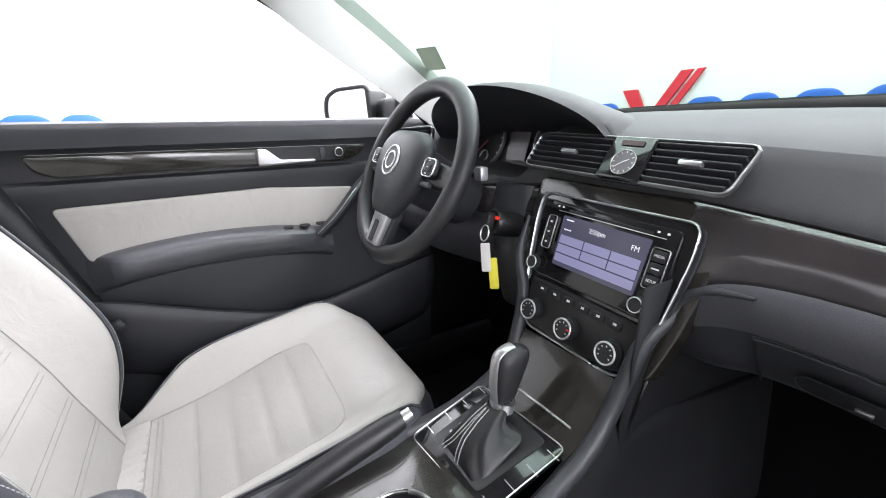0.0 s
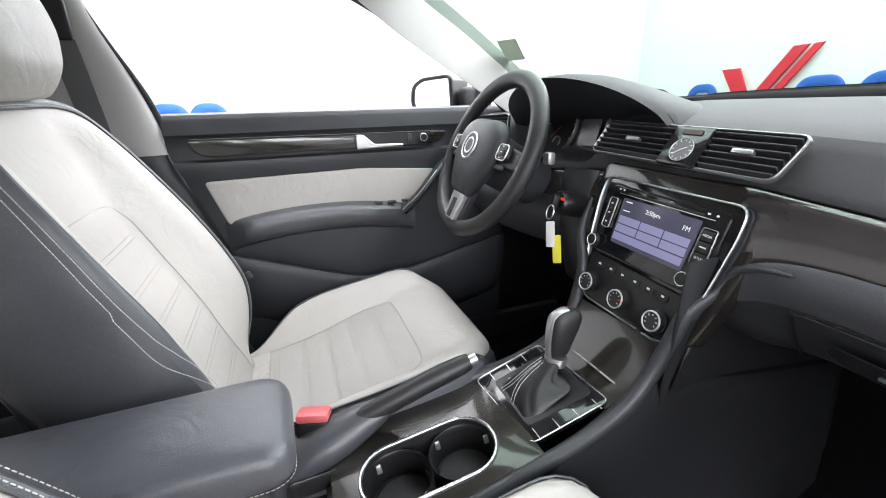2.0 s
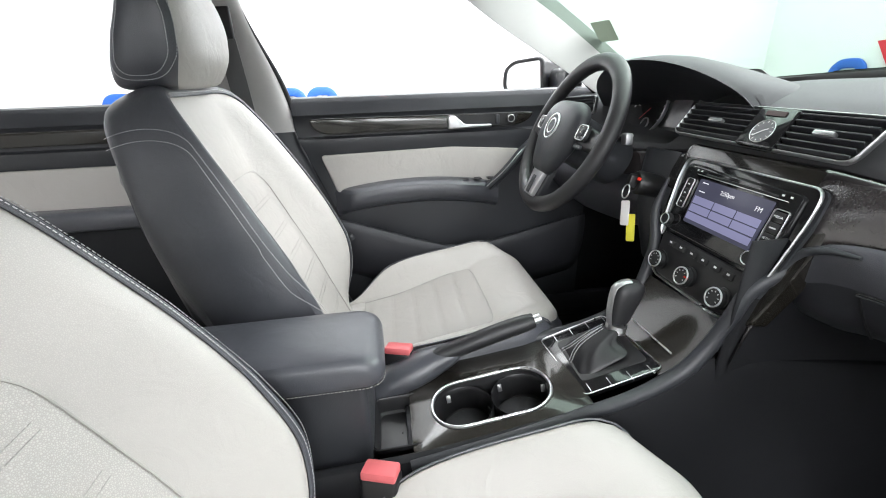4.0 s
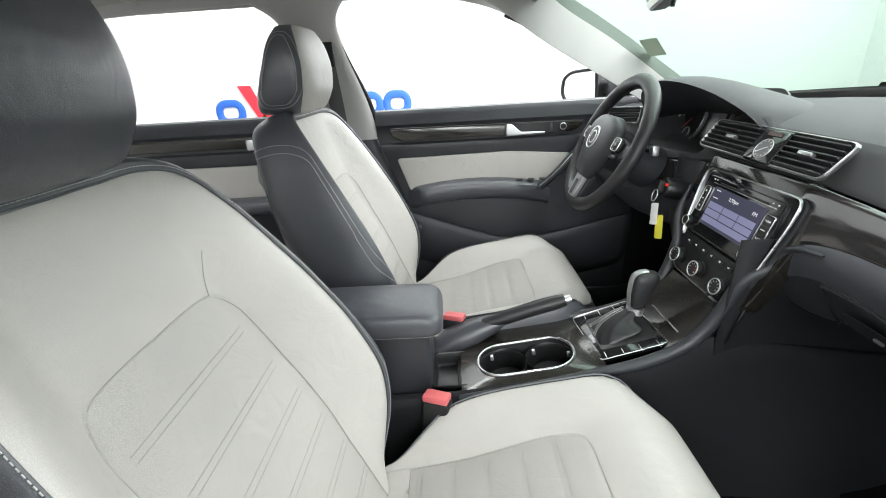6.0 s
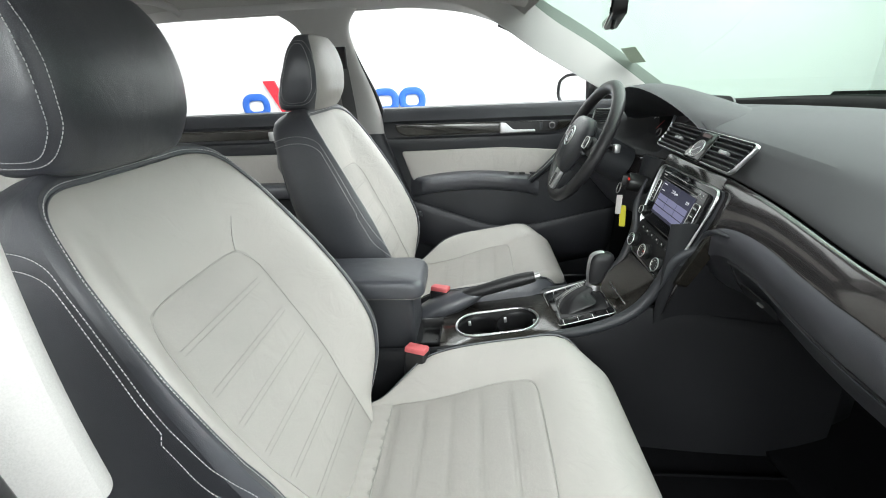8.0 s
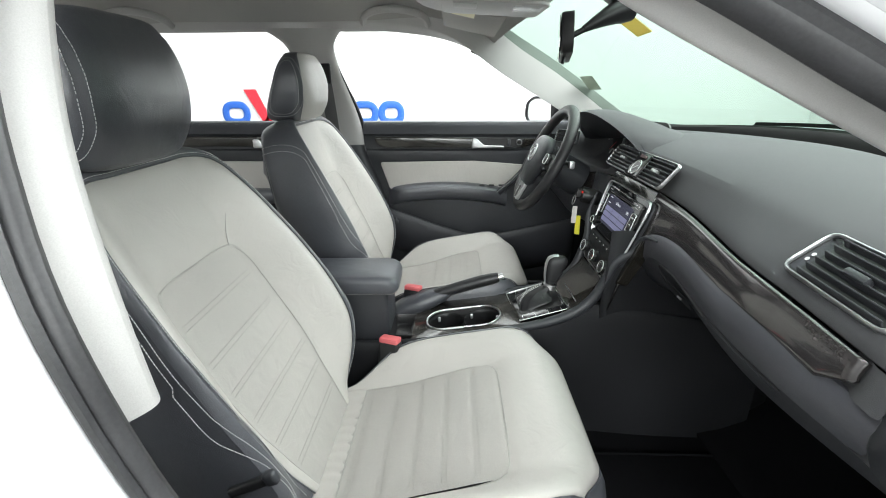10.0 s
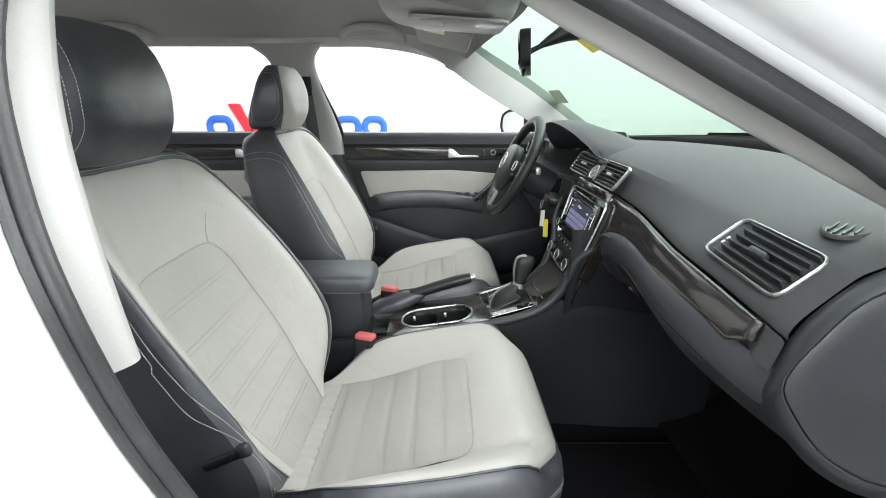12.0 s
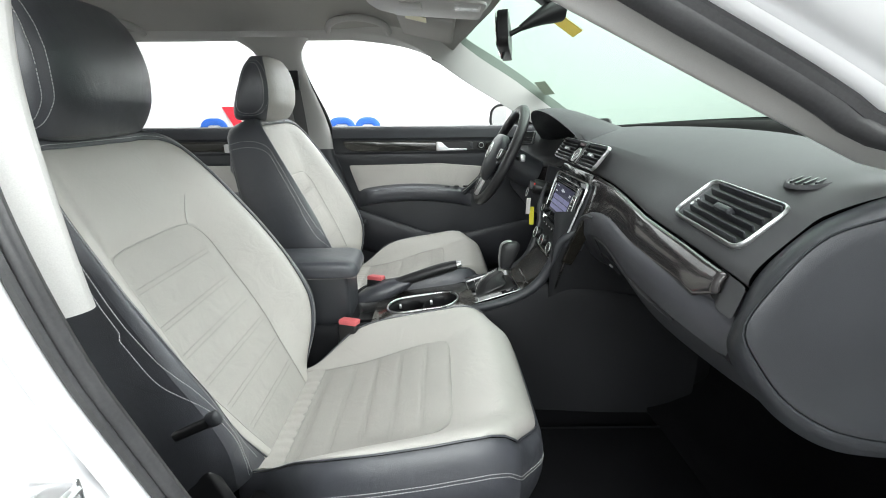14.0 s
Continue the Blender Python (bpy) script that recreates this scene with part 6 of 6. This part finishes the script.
part("mirror_glass", plate(rrect(0.217, 0.068, 0.024, 6), 0.0015, RM), MIRROR, rm, "silvered mirror glass", smooth=False)
part("dimming_tab", tube([RM @ Vector((0.03, -0.034, -0.012)), RM @ Vector((0.034, -0.052, -0.008))], 0.0035, 8), BLACK_PLASTIC, rm)
part("mirror_arm", tube(sample(spline([(0.007, 0.462, 1.236), (0.012, 0.488, 1.248), (0.014, 0.50, 1.254)]), 8), 0.006, 12), BLACK_PLASTIC, rm, "black mirror arm")
part("mirror_mount", sweep(sample(spline([(0.014, 0.495, 1.252), (0.010, 0.525, 1.268), (0.006, 0.560, 1.284), (0.002, 0.592, 1.294)]), 10), ring(0.026, 16, 0.020), scale=lut([(0, 0.35), (0.4, 0.8), (0.8, 1.25), (1, 1.3)])), BLACK_PLASTIC, rm, "black mirror mount")

part("sensor_cover", box((0.045, 0.13, 0.016), pose(0.0, 0.535, 1.326, -33), 0.007, 3), BLACK_PLASTIC, rm, "black sensor cover on the glass")


def grab(y, label):
    root = thing("grab_handle", (-0.535, y, 1.37), label, "grab handle", "grab handles")
    pts = sample(spline([(-0.480, y - 0.100, 1.350), (-0.455, y - 0.092, 1.362), (-0.436, y - 0.062, 1.374), (-0.428, y, 1.380), (-0.436, y + 0.070, 1.372), (-0.455, y + 0.104, 1.358), (-0.480, y + 0.112, 1.342)]), 20)
    part("handle_bar", sweep(pts, ring(0.010, 10, 0.012)), PALE_PLASTIC, root, "pale grey handle bar")


grab(0.015, "pale grey plastic grab handle under the roof edge")
grab(-0.835, "pale grey plastic grab handle under the roof edge")
rc = thing("roof_console", (0.0, 0.30, 1.36), "pale grey roof console with switches and lamps", "roof console")
rows = []
for k, z in ((1.06, 1.42), (1.05, 1.375), (1.0, 1.345), (0.95, 1.322), (0.86, 1.306), (0.6, 1.298), (0.02, 1.296)):
    row = []
    for a in np.linspace(0, 2 * math.pi, 40, endpoint=False):
        cx, sy = math.cos(a), math.sin(a)
        yy = 0.27 + 0.165 * k * math.copysign(abs(sy) ** 0.6, sy)
        row.append((0.0 + 0.125 * k * math.copysign(abs(cx) ** 0.6, cx), yy, z - 0.06 * (yy - 0.27)))
    rows.append(row)
part("console_shell", grid(rows, close_v=True), PALE_PLASTIC, rc, "pale grey rounded shell", mods=[subd(1)])
part("switch_panel", plate(rrect(0.19, 0.22, 0.02), 0.006, axes((0.01, 0.295, 1.2985), (1, 0, -0.06), (0, -1, 0.06)), 0.002), PALE_PLASTIC, rc, "pale grey switch panel")
part("console_key", box((0.05, 0.05, 0.010), pose(0.06, 0.235, 1.294, -3), 0.003), PALE_PLASTIC, rc)
part("console_lamp", box((0.06, 0.06, 0.010), pose(0.06, 0.365, 1.288, -3), 0.003), mat("frosted_lamp", (0.6, 0.6, 0.6), 0.3), rc, "frosted reading lamp")
for sx in (-1, 1):
    vz = thing("sun_visor", (sx * 0.3, 0.3, 1.33), "pale grey folded sun visor below the headliner", "sun visor", "sun visors")
    part("visor_board", box((0.30, 0.17, 0.020), pose(sx * 0.275, 0.262, 1.322, -12), 0.009, 3), CLOTH, vz)
    if sx < 0:
        lb = part("visor_label", box((0.055, 0.06, 0.001), pose(-0.165, 0.235, 1.3165, -12)), mat("yellowed_label", (0.65, 0.60, 0.35), 0.5), vz, "pale yellow printed label", smooth=False)
sk = thing("windscreen_sticker", (-0.6, 0.7, 1.17), "small grey sticker on the windscreen glass", "sticker")
part("sticker", plate(rrect(0.055, 0.075, 0.002, 2), 0.001, axes((-0.615, 0.715, 1.170), (0.83, 0.55, 0), (-0.1, 0.83, -0.54))), film_sheet("grey_sticker", (0.55, 0.54, 0.50)), sk, smooth=False)
sk = thing("windscreen_sticker", (0.0, 0.62, 1.28), "yellowed square sticker on the windscreen glass", "sticker")
part("sticker", box((0.075, 0.065, 0.002), pose(-0.045, 0.625, 1.268, -33)), film_sheet("yellow_sticker", (0.55, 0.48, 0.20)), sk, smooth=False)
# seat belt on the driver's post
bl = thing("seat_belt", (-0.66, -0.25, 0.9), "grey seat belt hanging on the driver door post", "seat belt")
part("belt_webbing", sweep(sample(spline([(-0.600, -0.265, 1.20), (-0.635, -0.262, 1.05), (-0.665, -0.255, 0.85), (-0.69, -0.24, 0.55)]), 12), [(-0.023, -0.0008), (-0.023, 0.0008), (0.023, 0.0008), (0.023, -0.0008)], up=(1, 0, 0)), mat("grey_webbing", (0.12, 0.12, 0.12), 0.8), bl)
part("belt_guide", box((0.012, 0.05, 0.07), pose(-0.600, -0.265, 1.205), 0.005, 3), BLACK_PLASTIC, bl, "black belt guide")


# ---- floor ----
for sx, y0, y1 in ((1, 0.42, 0.98), (-1, 0.42, 0.98)):
    mt = thing("floor_mat", (sx * 0.40, 0.7, 0.247), "black carpet floor mat in the footwell", "floor mat", "floor mats")
    part("carpet", plate(rrect(0.44, y1 - y0, 0.05), 0.010, pose(sx * 0.42, (y0 + y1) / 2, 0.246), 0.003), CARPET, mt, "black carpet pile")
    part("mat_edging", rim(rrect(0.44, y1 - y0, 0.05), 0.008, 0.014, pose(sx * 0.42, (y0 + y1) / 2, 0.246)), CARPET, mt, "dark sewn edging")
for x, w, h, z, nm in ((-0.26, 0.045, 0.12, 0.36, "accelerator"), (-0.36, 0.085, 0.06, 0.42, "brake")):
    pd2 = thing("pedal", (x, 0.95, z), "black rubber " + nm + " pedal below the dash", "pedal")
    part("pedal_pad", plate(rrect(w, h, 0.01), 0.014, axes((x, 0.93, z), (1, 0, 0), (0, 0.5, 0.87)), 0.004), RUBBER, pd2)
    part("pedal_arm", tube([(x, 0.945, z), (x, 1.0, z + 0.12), (x, 1.02, z + 0.28)], 0.008, 8), BLACK_PLASTIC, pd2)
